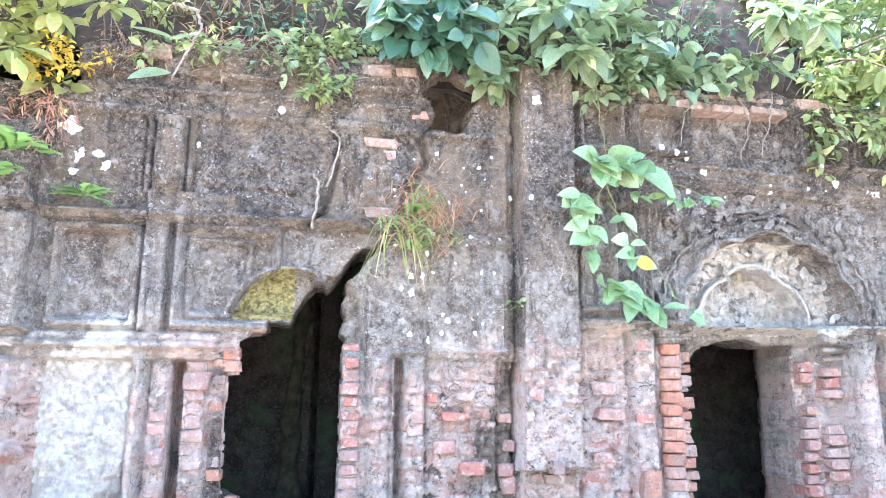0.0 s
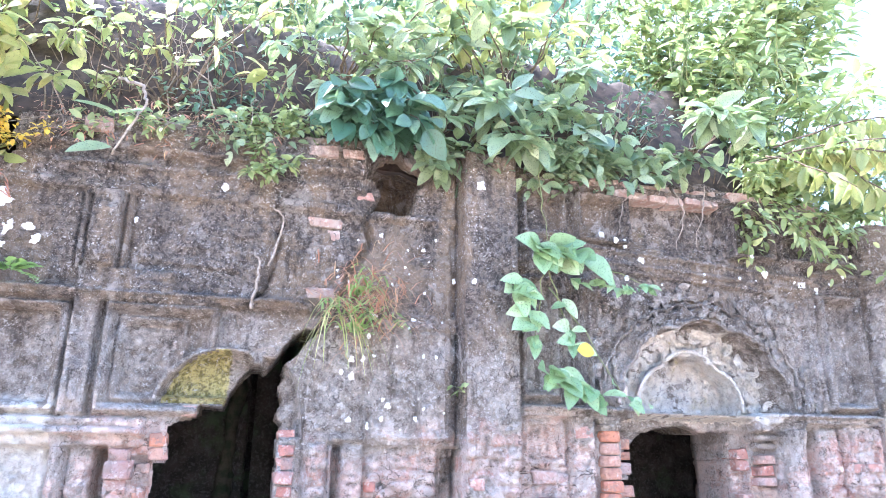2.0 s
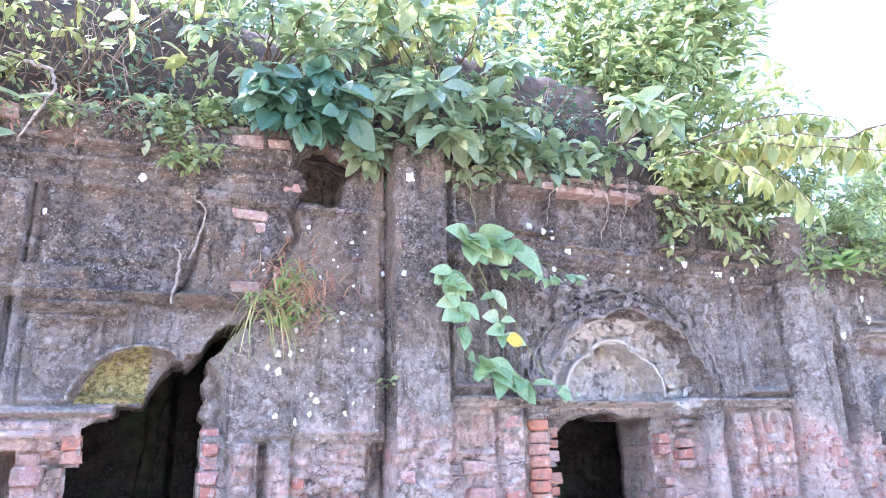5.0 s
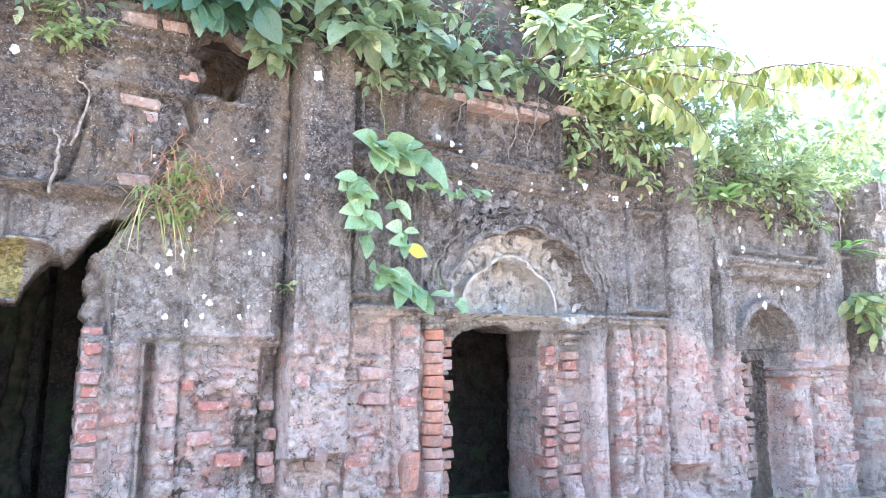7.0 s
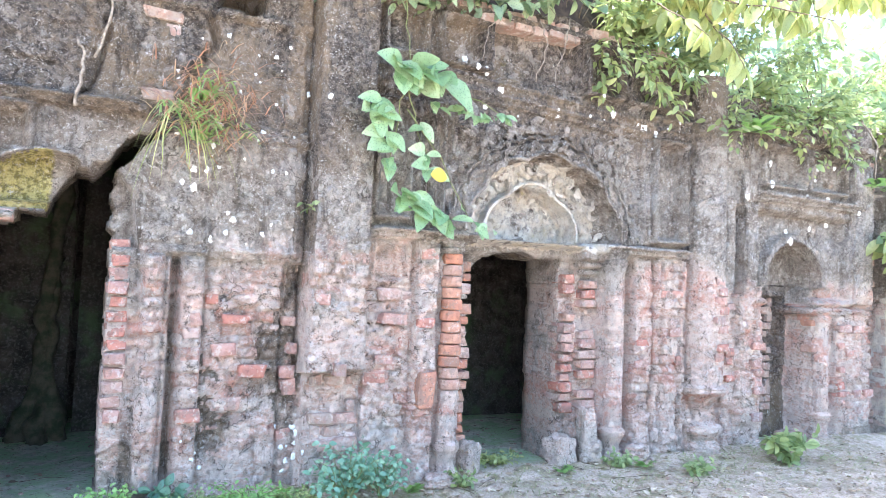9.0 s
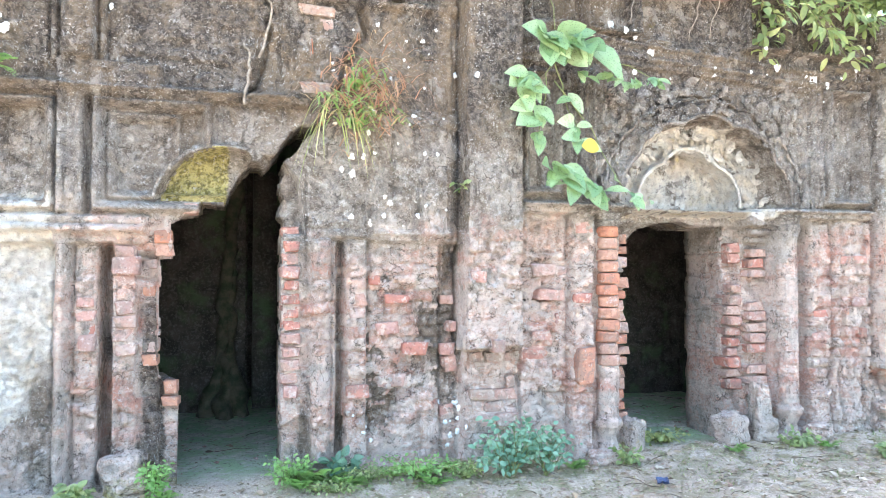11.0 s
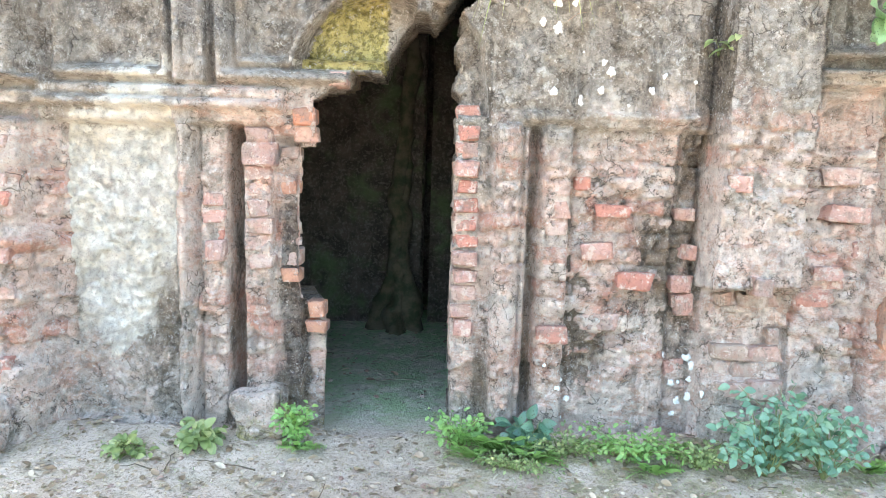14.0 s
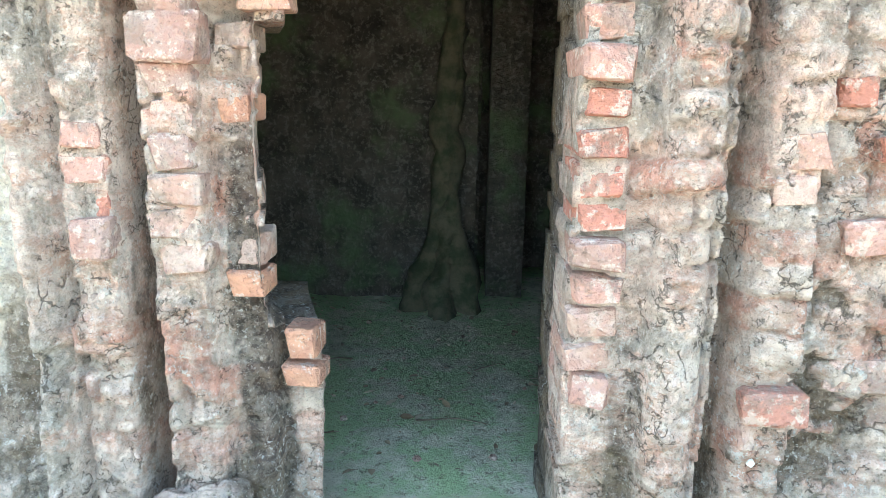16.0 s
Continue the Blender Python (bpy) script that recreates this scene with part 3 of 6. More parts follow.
def masonry(x, z):
    """The worn brickwork that shows where the plaster has gone: its relief, and each brick's tone. Courses wander and joints are eaten out."""
    wx = x + 0.06 * (fbm(x, z, 5, 221) - 0.5) + 0.03 * (fbm(x, z, 16, 223, 2) - 0.5)
    wz = z + 0.05 * (fbm(x, z, 4, 225) - 0.5) + 0.03 * (fbm(x, z, 15, 227, 2) - 0.5)
    course = np.floor(wz / 0.090)
    run = (wx + 0.21 * value_noise(course, course * 0 + 3, 229)) / 0.20
    brick = np.floor(run)
    fu, fv = (run - brick) * 0.20, wz - course * 0.090
    gap = np.minimum(np.minimum(fu, 0.20 - fu), np.minimum(fv, 0.090 - fv))
    tone, lift = value_noise(brick, course, 231), value_noise(brick, course, 237)
    open_joint = ramp(fbm(x, z, 6, 239, 3), 0.40, 0.52)
    rise = (lift - 0.5) * 0.026 - 0.030 * (1 - ramp(gap, 0.003, 0.013)) * open_joint - 0.030 * (lift > 0.90)
    bare = ramp(-(z + 0.8 * (fbm(x, z, 2.0, 241) - 0.5)), -1.86, -1.56) * ramp(z, 0.20, 0.50) * ramp(fbm(x, z, 2.3, 235) + 0.06 * ((x > 0.5) & (x < 1.7)) + 0.06 * (x > 2.1), 0.42, 0.50)
    bare = bare * (1 - 0.9 * ((x > -1.62) & (x < -1.0)))
    return rise, tone, bare


def weathering(x, z):
    """Loss of surface: lumps, flaked patches, worn edges."""
    lumps = (fbm(x, z, 2.2, 3) - 0.5) * 0.03 + (fbm(x, z, 9, 11) - 0.5) * 0.020 + (fbm(x, z, 34, 23, 2) - 0.5) * 0.016
    flake = ramp(fbm(x, z, 3.1, 41, 6), 0.52, 0.53) * 0.022
    low = ramp(-z, -1.72, -1.60)
    pits = 0.014 * ramp(fbm(x, z, 9, 59, 5), 0.53, 0.54) * (0.35 + 0.65 * low) + 0.010 * ramp(fbm(x, z, 21, 61, 3), 0.56, 0.58)
    high = ramp(z, 2.72, 2.80) * ramp(-x, -1.68, -1.60)
    ledge = value_noise(np.floor((z + 0.02 * np.sin(x * 3.1)) / 0.066) * 7.7, np.floor(x / 0.35) * 0 + 2.5, 181) - 0.5
    ledge = ledge + 1.2 * (value_noise(np.floor((z + 0.02 * np.sin(x * 3.1)) / 0.066) * 3.3, np.floor(x / 0.21) * 5.1, 183) - 0.5)
    lumps = lumps + 0.022 * high * ledge
    rise, _, bare = masonry(x, z)
    lumps = lumps + rise * bare
    return lumps - flake * (0.4 + 0.6 * low) - pits


def broken_door(x, z):
    """Inside the west doorway, its gnawed jambs, and the diagonal break running up from it."""
    n = (fbm(x, z, 7, 71) - 0.5) * 0.07 + (fbm(x, z, 26, 77, 2) - 0.5) * 0.03
    teeth = 0.5 * n + (value_noise(x * 31, z * 31, 79) - 0.5) * 0.022
    left = np.where(z < 0.72, -0.315, np.where(z < 1.56, -0.425, -0.36)) + n * (z > 0.72) * 0.6
    right = np.interp(z, (1.72, 1.84, 1.89, 2.00, 2.10, 2.17, 2.24, 2.32, 2.42, 2.49, 2.56), (0.37, 0.395, 0.355, 0.385, 0.345, 0.395, 0.372, 0.465, 0.535, 0.61, 0.68)) + 0.4 * teeth
    top = np.interp(x, (-0.35, -0.28, -0.19, -0.18, -0.03, 0.055, 0.145, 0.245, 0.345, 0.425, 0.50, 0.62), (1.80, 1.86, 1.885, 1.965, 1.955, 2.125, 2.245, 2.225, 2.34, 2.46, 2.512, 2.54)) + teeth
    return (x > left) & (x < right) & (z < top)


def second_door(x, z):
    n = (fbm(x, z, 8, 83) - 0.5) * 0.08
    step = 0.035 * np.sign(np.sin(z * 2 * math.pi / 0.184))
    left, right = 3.165 + n + step * (z > 0.3), 4.19 + n * 0.5
    top = 1.885 - 0.9 * np.clip(3.36 - x, 0, 1) + n * 0.6 + 0.02 * np.sin(x * 9)
    return (x > left) & (x < right) & (z < top)


def skyline(x):
    n = (fbm(x, x * 0 + 3.3, 1.3, 91) - 0.5) * 0.3
    return np.where(x < -1.6, 3.62, np.where(x < 5.5, 3.98, 3.70)) + n


def weather(me, x, y, z):
    """What time left on the surface, as masks at the corners: bare brick, whitewash, algae, moss. The algae mask also
    carries painted shade for deep recesses.
    """
    recess_shade = ramp(y, 0.28, 0.42)
    low = ramp(-(z + 1.0 * (fbm(x, z, 1.6, 167) - 0.5)), -1.92, -1.42)
    wing = (x > 8.9) * 1.0
    pink = low * (0.24 + 0.80 * fbm(x, z, 1.8, 13)) + 0.15 * ramp(z, 3.7, 3.95)
    pink = pink + 0.3 * ((x > 0.82) & (x < 1.7)) * low + 0.22 * ((x > 2.1) & (x < 2.9)) * low + 0.1 * (x > 4.85) * low
    pink = pink - 0.35 * ramp(-z, -0.4, -0.1) * fbm(x, z, 3, 17) - 0.5 * wing
    white = ((x > -1.62) & (x < -1.06)) * ramp(z, 0.25, 0.75) * low
    taper = ramp(x - 0.35 * np.clip(0.95 - z, 0, 1), -1.7, -1.55) * ramp(-(x + 0.5 * np.clip(1.05 - z, 0, 1)), 1.04, 1.10)
    lime = white * (0.58 + 0.60 * taper) + 0.25 * low * ramp(fbm(x, z, 1.1, 19), 0.5, 0.66) + 0.5 * wing + 0.55 * ramp(-np.hypot(x - 3.79, z - 2.02), -0.74, -0.70) * ramp(z, 1.85, 1.95)
    # Depth behind the front paints shade into deep reveals, the notch and the niche.
    soot_and_shade = ramp(z, 2.2, 2.9) * 0.66 + 0.16 * ramp(z, 1.75, 2.0) + 0.9 * recess_shade * (1 - 0.95 * ((x > 3.95) & (x < 4.6))) + 0.6 * ((x > 6.66) & (x < 7.45) & (z < 1.74) & (y > 0.08))
    # Algae in the pilaster's corner strip; lower recesses darkened by depth.
    soot_and_shade = soot_and_shade + 0.6 * (((x > 1.55) & (x < 1.685)) * ramp(z, 1.2, 1.9)) + 0.35 * (y > 0.06) * ramp(-z, -2, -1.7) * (x < 3)
    span = np.hypot(x - 3.77, z - 2.02)
    soot_and_shade = soot_and_shade - 0.8 * ramp(-span, -0.70, -0.66) * ramp(z, 1.9, 2.0) + 0.22 * ramp(-span, -1.0, -0.9) * ramp(span, 0.68, 0.72) * ramp(z, 1.9, 2.0) - 0.12 * (x > 6) - 0.3 * wing
    soot_and_shade = soot_and_shade + 0.20 * low * ramp(fbm(x * 2.2, z * 0.7, 1.6, 37), 0.52, 0.66) - 0.30 * ramp(x, 2.1, 2.5) * ramp(z, 1.85, 2.0) * ramp(-z, -3.25, -2.9) + 0.24 * ramp(-x, -1.8, -1.5) * ramp(x, -0.7, -0.1) * ramp(z, 2.55, 2.9) - 0.12 * ramp(x, 4.4, 5.0)
    soot_and_shade = soot_and_shade + 0.5 * ramp(-np.abs(x - 0.53), -0.10, -0.03) * ramp(-z, -1.0, -0.6) + 0.45 * ramp(-np.abs(x + 0.47), -0.09, -0.03) * ramp(-z, -1.35, -1.0)
    # Darker along the slot beside the column and low on the second jamb.
    soot_and_shade = soot_and_shade + 0.4 * ramp(-np.abs(x - 5.45), -0.16, -0.04) * ramp(-z, -3.2, -0.3) + 0.35 * ramp(-np.abs(x - 4.33), -0.14, -0.05) * ramp(-z, -1.2, -0.9)
    soot_and_shade = soot_and_shade - 0.6 * white * taper - 0.35 * ((x > 0.50) & (x < 0.80) & (z > 1.72) & (z < 2.42))
    lobe = 0.445 + 0.055 * np.abs(np.cos(2.5 * (np.arctan2(z - 2.02, x - 3.79) - math.pi / 2)))
    lime = lime + 0.36 * ramp(-np.abs(np.hypot(x - 3.79, z - 2.02) - lobe - 0.012), -0.035, -0.015) * (z > 2.0) + 0.5 * ((x > -0.48) & (x < 0.03) & (z > 1.94) & (z < 2.012))
    a, r = arch_angle(x, z, 0.0, 1.89)
    moss = 1.15 * (r < 0.44) * (z > 1.96) * ramp(-x, -0.05, 0.05) * (y < 0.4) + 0.35 * ramp(fbm(x, z, 1.7, 29), 0.55, 0.66) * ramp(z, 2.5, 3.2)
    moss = moss + 0.35 * ramp(-np.hypot(x - 1.25, (z - 2.9) * 0.6), -0.4, -0.15) + 0.5 * ramp(-z, -0.35, -0.05) * ramp(fbm(x, z, 3, 31), 0.5, 0.62)
    moss = moss + 0.36 * ramp(-span, -0.70, -0.66) * (z > 1.9) + 0.35 * ((x > 4.0) & (x < 4.5) & (z < 0.9) & (y > 0.1))
    _, tone, bare = masonry(x, z)
    pink = pink + 0.25 * bare
    for key, val in (("pink", pink), ("lime", lime), ("soot_and_shade", soot_and_shade), ("moss", moss), ("bare", bare), ("tone", tone)):
        at = me.attributes.new(key, "FLOAT", "POINT")
        at.data.foreach_set("value", np.ascontiguousarray(val, dtype=np.float32))


def weather_part(me, at):
    """The same on a smaller piece that stands at the given place."""
    co = np.empty(len(me.vertices) * 3)
    me.vertices.foreach_get("co", co)
    co = co.reshape(-1, 3) + np.array(at)
    weather(me, co[:, 0], np.minimum(co[:, 1], 0.05), co[:, 2])


def wall_piece(name, x0, x1, label, thick=0.62, z1=4.3, shape=None, front_y=0.0, top=None):
    """A stretch of the facade as one closed skin: front relief, reveals, broken top and back."""
    nx, nz = round((x1 - x0) / STEP), round((z1 + 0.15) / STEP)
    gx, gz = np.meshgrid(x0 + STEP * np.arange(nx + 1), -0.15 + STEP * np.arange(nz + 1), indexing="ij")
    h = (shape or relief)(gx, gz) + weathering(gx, gz) - front_y
    cx, cz = gx[:-1, :-1] + STEP / 2, gz[:-1, :-1] + STEP / 2
    keep = ~(broken_door(cx, cz) | second_door(cx, cz)) & (cz < (top or skyline)(cx))
    idx = np.arange(gx.size).reshape(gx.shape)
    i, j = np.nonzero(keep)
    front = np.stack([idx[i, j], idx[i + 1, j], idx[i + 1, j + 1], idx[i, j + 1]], 1)
    verts = np.stack([gx, -h, gz], -1).reshape(-1, 3)
    back = verts.copy()
    back[:, 1] = front_y + thick + (fbm(gx, gz, 6, 99, 2).ravel() - 0.5) * 0.06
    back[:, 0] -= 0.20 * np.exp(-(((back[:, 0] + 0.40) / 0.16) ** 2)) * (back[:, 2] < 1.9)
    off = len(verts)
    # reveals join the front rim to the back rim in steps, gnawed
    padded = np.pad(keep, 1)
    rims = []
    for di, dj, c0, c1 in ((-1, 0, (0, 1), (0, 0)), (1, 0, (1, 0), (1, 1)), (0, -1, (0, 0), (1, 0)), (0, 1, (1, 1), (0, 1))):
        open_side = keep & ~padded[1 + di:padded.shape[0] - 1 + di, 1 + dj:padded.shape[1] - 1 + dj]
        p, q = np.nonzero(open_side)
        rims.append(np.stack([idx[p + c0[0], q + c0[1]], idx[p + c1[0], q + c1[1]]], 1))
    rim = np.concatenate(rims)
    layers = 7
    used = np.unique(rim)
    slot = np.full(off, -1)
    slot[used] = np.arange(len(used))
    rows = [used]
    extra = []
    for k in range(1, layers):
        s = k / layers
        v = verts[used] * (1 - s) + back[used] * s
        w = 0.05 * math.sin(math.pi * s)
        v[:, 0] += (fbm(v[:, 1] * 1.0 + v[:, 0], v[:, 2], 8, 63, 3) - 0.5) * w
        v[:, 2] += (fbm(v[:, 0] + 9, v[:, 1] + v[:, 2], 8, 67, 3) - 0.5) * w
        rows.append(2 * off + len(used) * (k - 1) + np.arange(len(used)))
        extra.append(v)
    rows.append(off + used)
    sides = [np.stack([rows[k][slot[rim[:, 0]]], rows[k][slot[rim[:, 1]]], rows[k + 1][slot[rim[:, 1]]], rows[k + 1][slot[rim[:, 0]]]], 1) for k in range(layers)]
    rear = front[:, ::-1] + off
    allv = np.concatenate([verts, back, *extra])
    allf = np.concatenate([front[:, ::1], rear, *[s[:, ::-1] for s in sides]])
    live = np.unique(allf)
    renum = np.zeros(len(allv), int)
    renum[live] = np.arange(len(live))
    allv, allf = allv[live], renum[allf]
    me = bpy.data.meshes.new(name)
    me.vertices.add(len(allv))
    me.vertices.foreach_set("co", allv.ravel())
    me.loops.add(allf.size)
    me.loops.foreach_set("vertex_index", allf.ravel())
    me.polygons.add(len(allf))
    me.polygons.foreach_set("loop_start", np.arange(0, allf.size, 4))
    me.update(calc_edges=True)
    me.materials.append(PLASTER)
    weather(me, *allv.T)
    ob = new(name, me)
    return tagged(ob, label, "wall", kind="structure")


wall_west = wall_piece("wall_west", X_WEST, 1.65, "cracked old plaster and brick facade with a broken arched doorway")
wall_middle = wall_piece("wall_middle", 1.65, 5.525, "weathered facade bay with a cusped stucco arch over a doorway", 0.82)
def wing_relief(x, z):
    """The side wing: a plinth of stepped courses, a string, sunk panels and a heavy crown."""
    h = 0 * x
    for z0, z1, v in ((-0.2, 0.45, 0.16), (0.45, 0.60, 0.10), (0.60, 0.68, 0.16), (1.50, 1.58, 0.06), (1.58, 1.68, 0.11), (2.10, 2.20, 0.05), (2.86, 2.98, 0.07), (2.98, 3.10, 0.14), (3.30, 3.42, 0.06), (3.42, 3.8, 0.12)):
        m = ramp(z, z0 - 0.015, z0 + 0.015) * ramp(-z, -z1 - 0.015, -z1 + 0.015)
        h = h * (1 - m) + v * m
    for x0, x1, z0, z1 in ((9.18, 9.62, 0.80, 1.40), (9.80, 10.6, 0.80, 1.40), (9.18, 9.62, 2.28, 2.80), (9.80, 10.6, 2.28, 2.80)):
        for w, v in ((0.0, 0.03), (0.05, -0.05)):
            h = h + v * ramp(x, x0 + w, x0 + w + 0.02) * ramp(-x, -x1 + w, -x1 + w + 0.02) * ramp(z, z0 + w, z0 + w + 0.02) * ramp(-z, -z1 + w, -z1 + w + 0.02)
    return h


def crevice_relief(x, z):
    """The ruined gap between bay and wing: ragged broken courses."""
    return 0.09 * (fbm(x, np.floor(z / 0.092) * 3.7, 5, 47, 2) - 0.5) + 0.07 * (fbm(x, z, 2.5, 49) - 0.5)


wall_wing = wall_piece("wall_wing", 8.90, 12.5, "pale moulded plaster wing with stepped plinth and panels", 0.8, 4.2, wing_relief, -0.25, lambda x: 3.75 + (fbm(x, x * 0 + 1.1, 1.6, 93) - 0.5) * 0.35)
wall_crevice = wall_piece("wall_crevice", 8.45, 8.95, "dark ruined gap of broken brick between two bays", 0.5, 4.2, crevice_relief, 0.22, lambda x: 3.6 + 0 * x)
wall_east = wall_piece("wall_east", 5.525, X_EAST, "grey weathered facade bay with a bricked-up arched niche", 1.05)


# ---- ground ----
def make_ground():
    fine = np.arange(-5.0, 10.001, 0.05)
    far = np.array([12, 16, 24, 40, 80, 200, 600, 1500])
    xs = np.concatenate([-5 - far[::-1] + 9, fine, far + 0.0])
    ys = np.concatenate([-7 - far[::-1] + 9, np.arange(-7, 6.001, 0.05), far - 4.0])
    gx, gy = np.meshgrid(xs, ys, indexing="ij")
    near = ramp(-np.abs(gx - 2), -9, -6) * ramp(-np.abs(gy), -7, -5)
    z = ((fbm(gx, gy, 1.1, 5) - 0.5) * 0.09 + (fbm(gx, gy, 6, 7) - 0.5) * 0.035) * near
    z = z * np.where(gy > 0.1, 0.5, 1) + 0.07 * ramp(gy, -0.5, -0.05) * ramp(-gy, -0.1, 0.02) * near
    idx = np.arange(gx.size).reshape(gx.shape)
    f = np.stack([idx[:-1, :-1], idx[1:, :-1], idx[1:, 1:], idx[:-1, 1:]], -1).reshape(-1, 4)
    me = mesh_of("ground", np.stack([gx, gy, z], -1).reshape(-1, 3), f, EARTH, True)
    green = ramp(gy, -2.2, -0.2) * ramp(gx, 0.2, 1.0) + 0.35
    indoor = ramp(gy, 0.1, 0.5)
    for key, val in (("green", green), ("indoor", indoor)):
        me.attributes.new(key, "FLOAT", "POINT").data.foreach_set("value", val.ravel().astype(np.float32))
    return tagged(new("ground", me), "trodden earth with dry leaf litter and thin grass", "ground", kind="structure"), (xs, ys, z)


ground, _ = make_ground()


def ground_z(x, y):
    z = ((fbm(np.array(x), np.array(y), 1.1, 5) - 0.5) * 0.09 + (fbm(np.array(x), np.array(y), 6, 7) - 0.5) * 0.035)
    return float(z * (0.5 if y > 0.1 else 1) + 0.07 * ramp(np.array(y), -0.5, -0.05) * ramp(-np.array(y), -0.1, 0.02))


# ---- the dark rooms behind ----
def inner_wall(name, origin, along, length, height, label, z0=-0.1, seed=1, holes=None):
    """A rough brick wall seen in the half dark: a skin of uneven courses on a thick core."""
    sx, sz = 0.03, 0.023
    nx, nz = int(length / sx), int(height / sz)
    u, v = np.meshgrid(np.arange(nx + 1) * sx, z0 + np.arange(nz + 1) * sz, indexing="ij")
    course = np.floor(v / 0.092)
    shift = (course % 2) * 0.12
    joint = np.minimum(ramp(np.abs((v / 0.092) % 1 - 0.5), 0.5, 0.40), ramp(np.abs(((u + shift) / 0.24) % 1 - 0.5), 0.5, 0.45))
    pick = value_noise(np.floor((u + shift) / 0.24) * 7.3, course * 5.1, seed)
    d = 0.030 * joint + 0.05 * pick + (fbm(u, v, 3, seed + 5) - 0.5) * 0.10
    along = Vector(along).normalized()
    out = Vector((along.y, -along.x, 0))
    o = np.array(origin)
    P = o + u[..., None] * np.array(along) + d[..., None] * np.array(out)
    P[..., 2] = v
    idx = np.arange(u.size).reshape(u.shape)
    f = np.stack([idx[:-1, :-1], idx[1:, :-1], idx[1:, 1:], idx[:-1, 1:]], -1).reshape(-1, 4)
    verts, faces = P.reshape(-1, 3).tolist(), f.tolist()
    n = len(verts)
    a, b = Vector(origin), Vector(origin) + along * length
    for p in (a, b):
        for k in (0.06, -0.3):
            for z in (z0, z0 + height):
                q = p - out * (-k if k < 0 else k) if k > 0 else p - out * 0.3
                verts.append((q.x, q.y, z))
    faces += [(n, n + 1, n + 3, n + 2), (n + 4, n + 6, n + 7, n + 5), (n + 2, n + 3, n + 7, n + 6), (n + 1, n + 5, n + 7, n + 3), (n, n + 4, n + 5, n + 1)]
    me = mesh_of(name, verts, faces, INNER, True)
    return tagged(new(name, me), label, "wall", kind="structure")


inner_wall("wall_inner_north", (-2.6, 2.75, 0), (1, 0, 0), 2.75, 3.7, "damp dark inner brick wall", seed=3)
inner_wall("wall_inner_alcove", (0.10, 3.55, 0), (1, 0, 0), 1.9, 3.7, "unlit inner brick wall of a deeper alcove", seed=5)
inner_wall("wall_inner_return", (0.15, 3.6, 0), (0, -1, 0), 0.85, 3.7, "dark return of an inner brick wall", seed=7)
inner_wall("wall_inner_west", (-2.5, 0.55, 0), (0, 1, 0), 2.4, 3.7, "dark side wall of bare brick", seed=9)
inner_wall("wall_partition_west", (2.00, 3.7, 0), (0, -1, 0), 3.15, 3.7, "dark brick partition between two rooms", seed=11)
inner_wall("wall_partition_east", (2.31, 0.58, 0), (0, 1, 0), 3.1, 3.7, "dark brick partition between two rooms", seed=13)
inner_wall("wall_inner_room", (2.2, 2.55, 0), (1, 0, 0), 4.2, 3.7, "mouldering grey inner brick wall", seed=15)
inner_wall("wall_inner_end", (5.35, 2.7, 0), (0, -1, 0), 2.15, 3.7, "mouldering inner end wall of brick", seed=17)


def box(x0, x1, y0, y1, z0, z1):
    v = [(x, y, z) for x in (x0, x1) for y in (y0, y1) for z in (z0, z1)]
    return v, [(0, 1, 3, 2), (4, 6, 7, 5), (0, 4, 5, 1), (2, 3, 7, 6), (0, 2, 6, 4), (1, 5, 7, 3)]


# The gap over the second room is unseen, added to let daylight in.
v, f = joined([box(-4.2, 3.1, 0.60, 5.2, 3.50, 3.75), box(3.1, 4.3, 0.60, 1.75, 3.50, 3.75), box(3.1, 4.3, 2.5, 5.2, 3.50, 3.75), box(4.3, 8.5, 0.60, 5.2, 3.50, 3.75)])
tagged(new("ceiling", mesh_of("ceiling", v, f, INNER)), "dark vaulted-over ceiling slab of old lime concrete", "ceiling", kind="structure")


# ---- columns and colonnettes set against the facade ----
def turned(name, profile, material, parent, label="", seed=0, segments=22):
    v, f = lathe(profile, segments, wobble=0.05, seed=seed)
    me = mesh_of(name, v, f, material, False)
    weather_part(me, parent.location)
    return part(name, me, material, parent, label)


def rough_profile(parts, step=0.03, seed=0):
    """A profile cut finer, so that it can be uneven."""
    rng = np.random.RandomState(seed)
    out = []
    for (r0, z0), (r1, z1) in zip(parts, parts[1:]):
        n = max(1, int(abs(z1 - z0) / step))
        out += [(r0 + (r1 - r0) * k / n + rng.uniform(-0.004, 0.004), z0 + (z1 - z0) * k / n) for k in range(n)]
    return out + [parts[-1]]


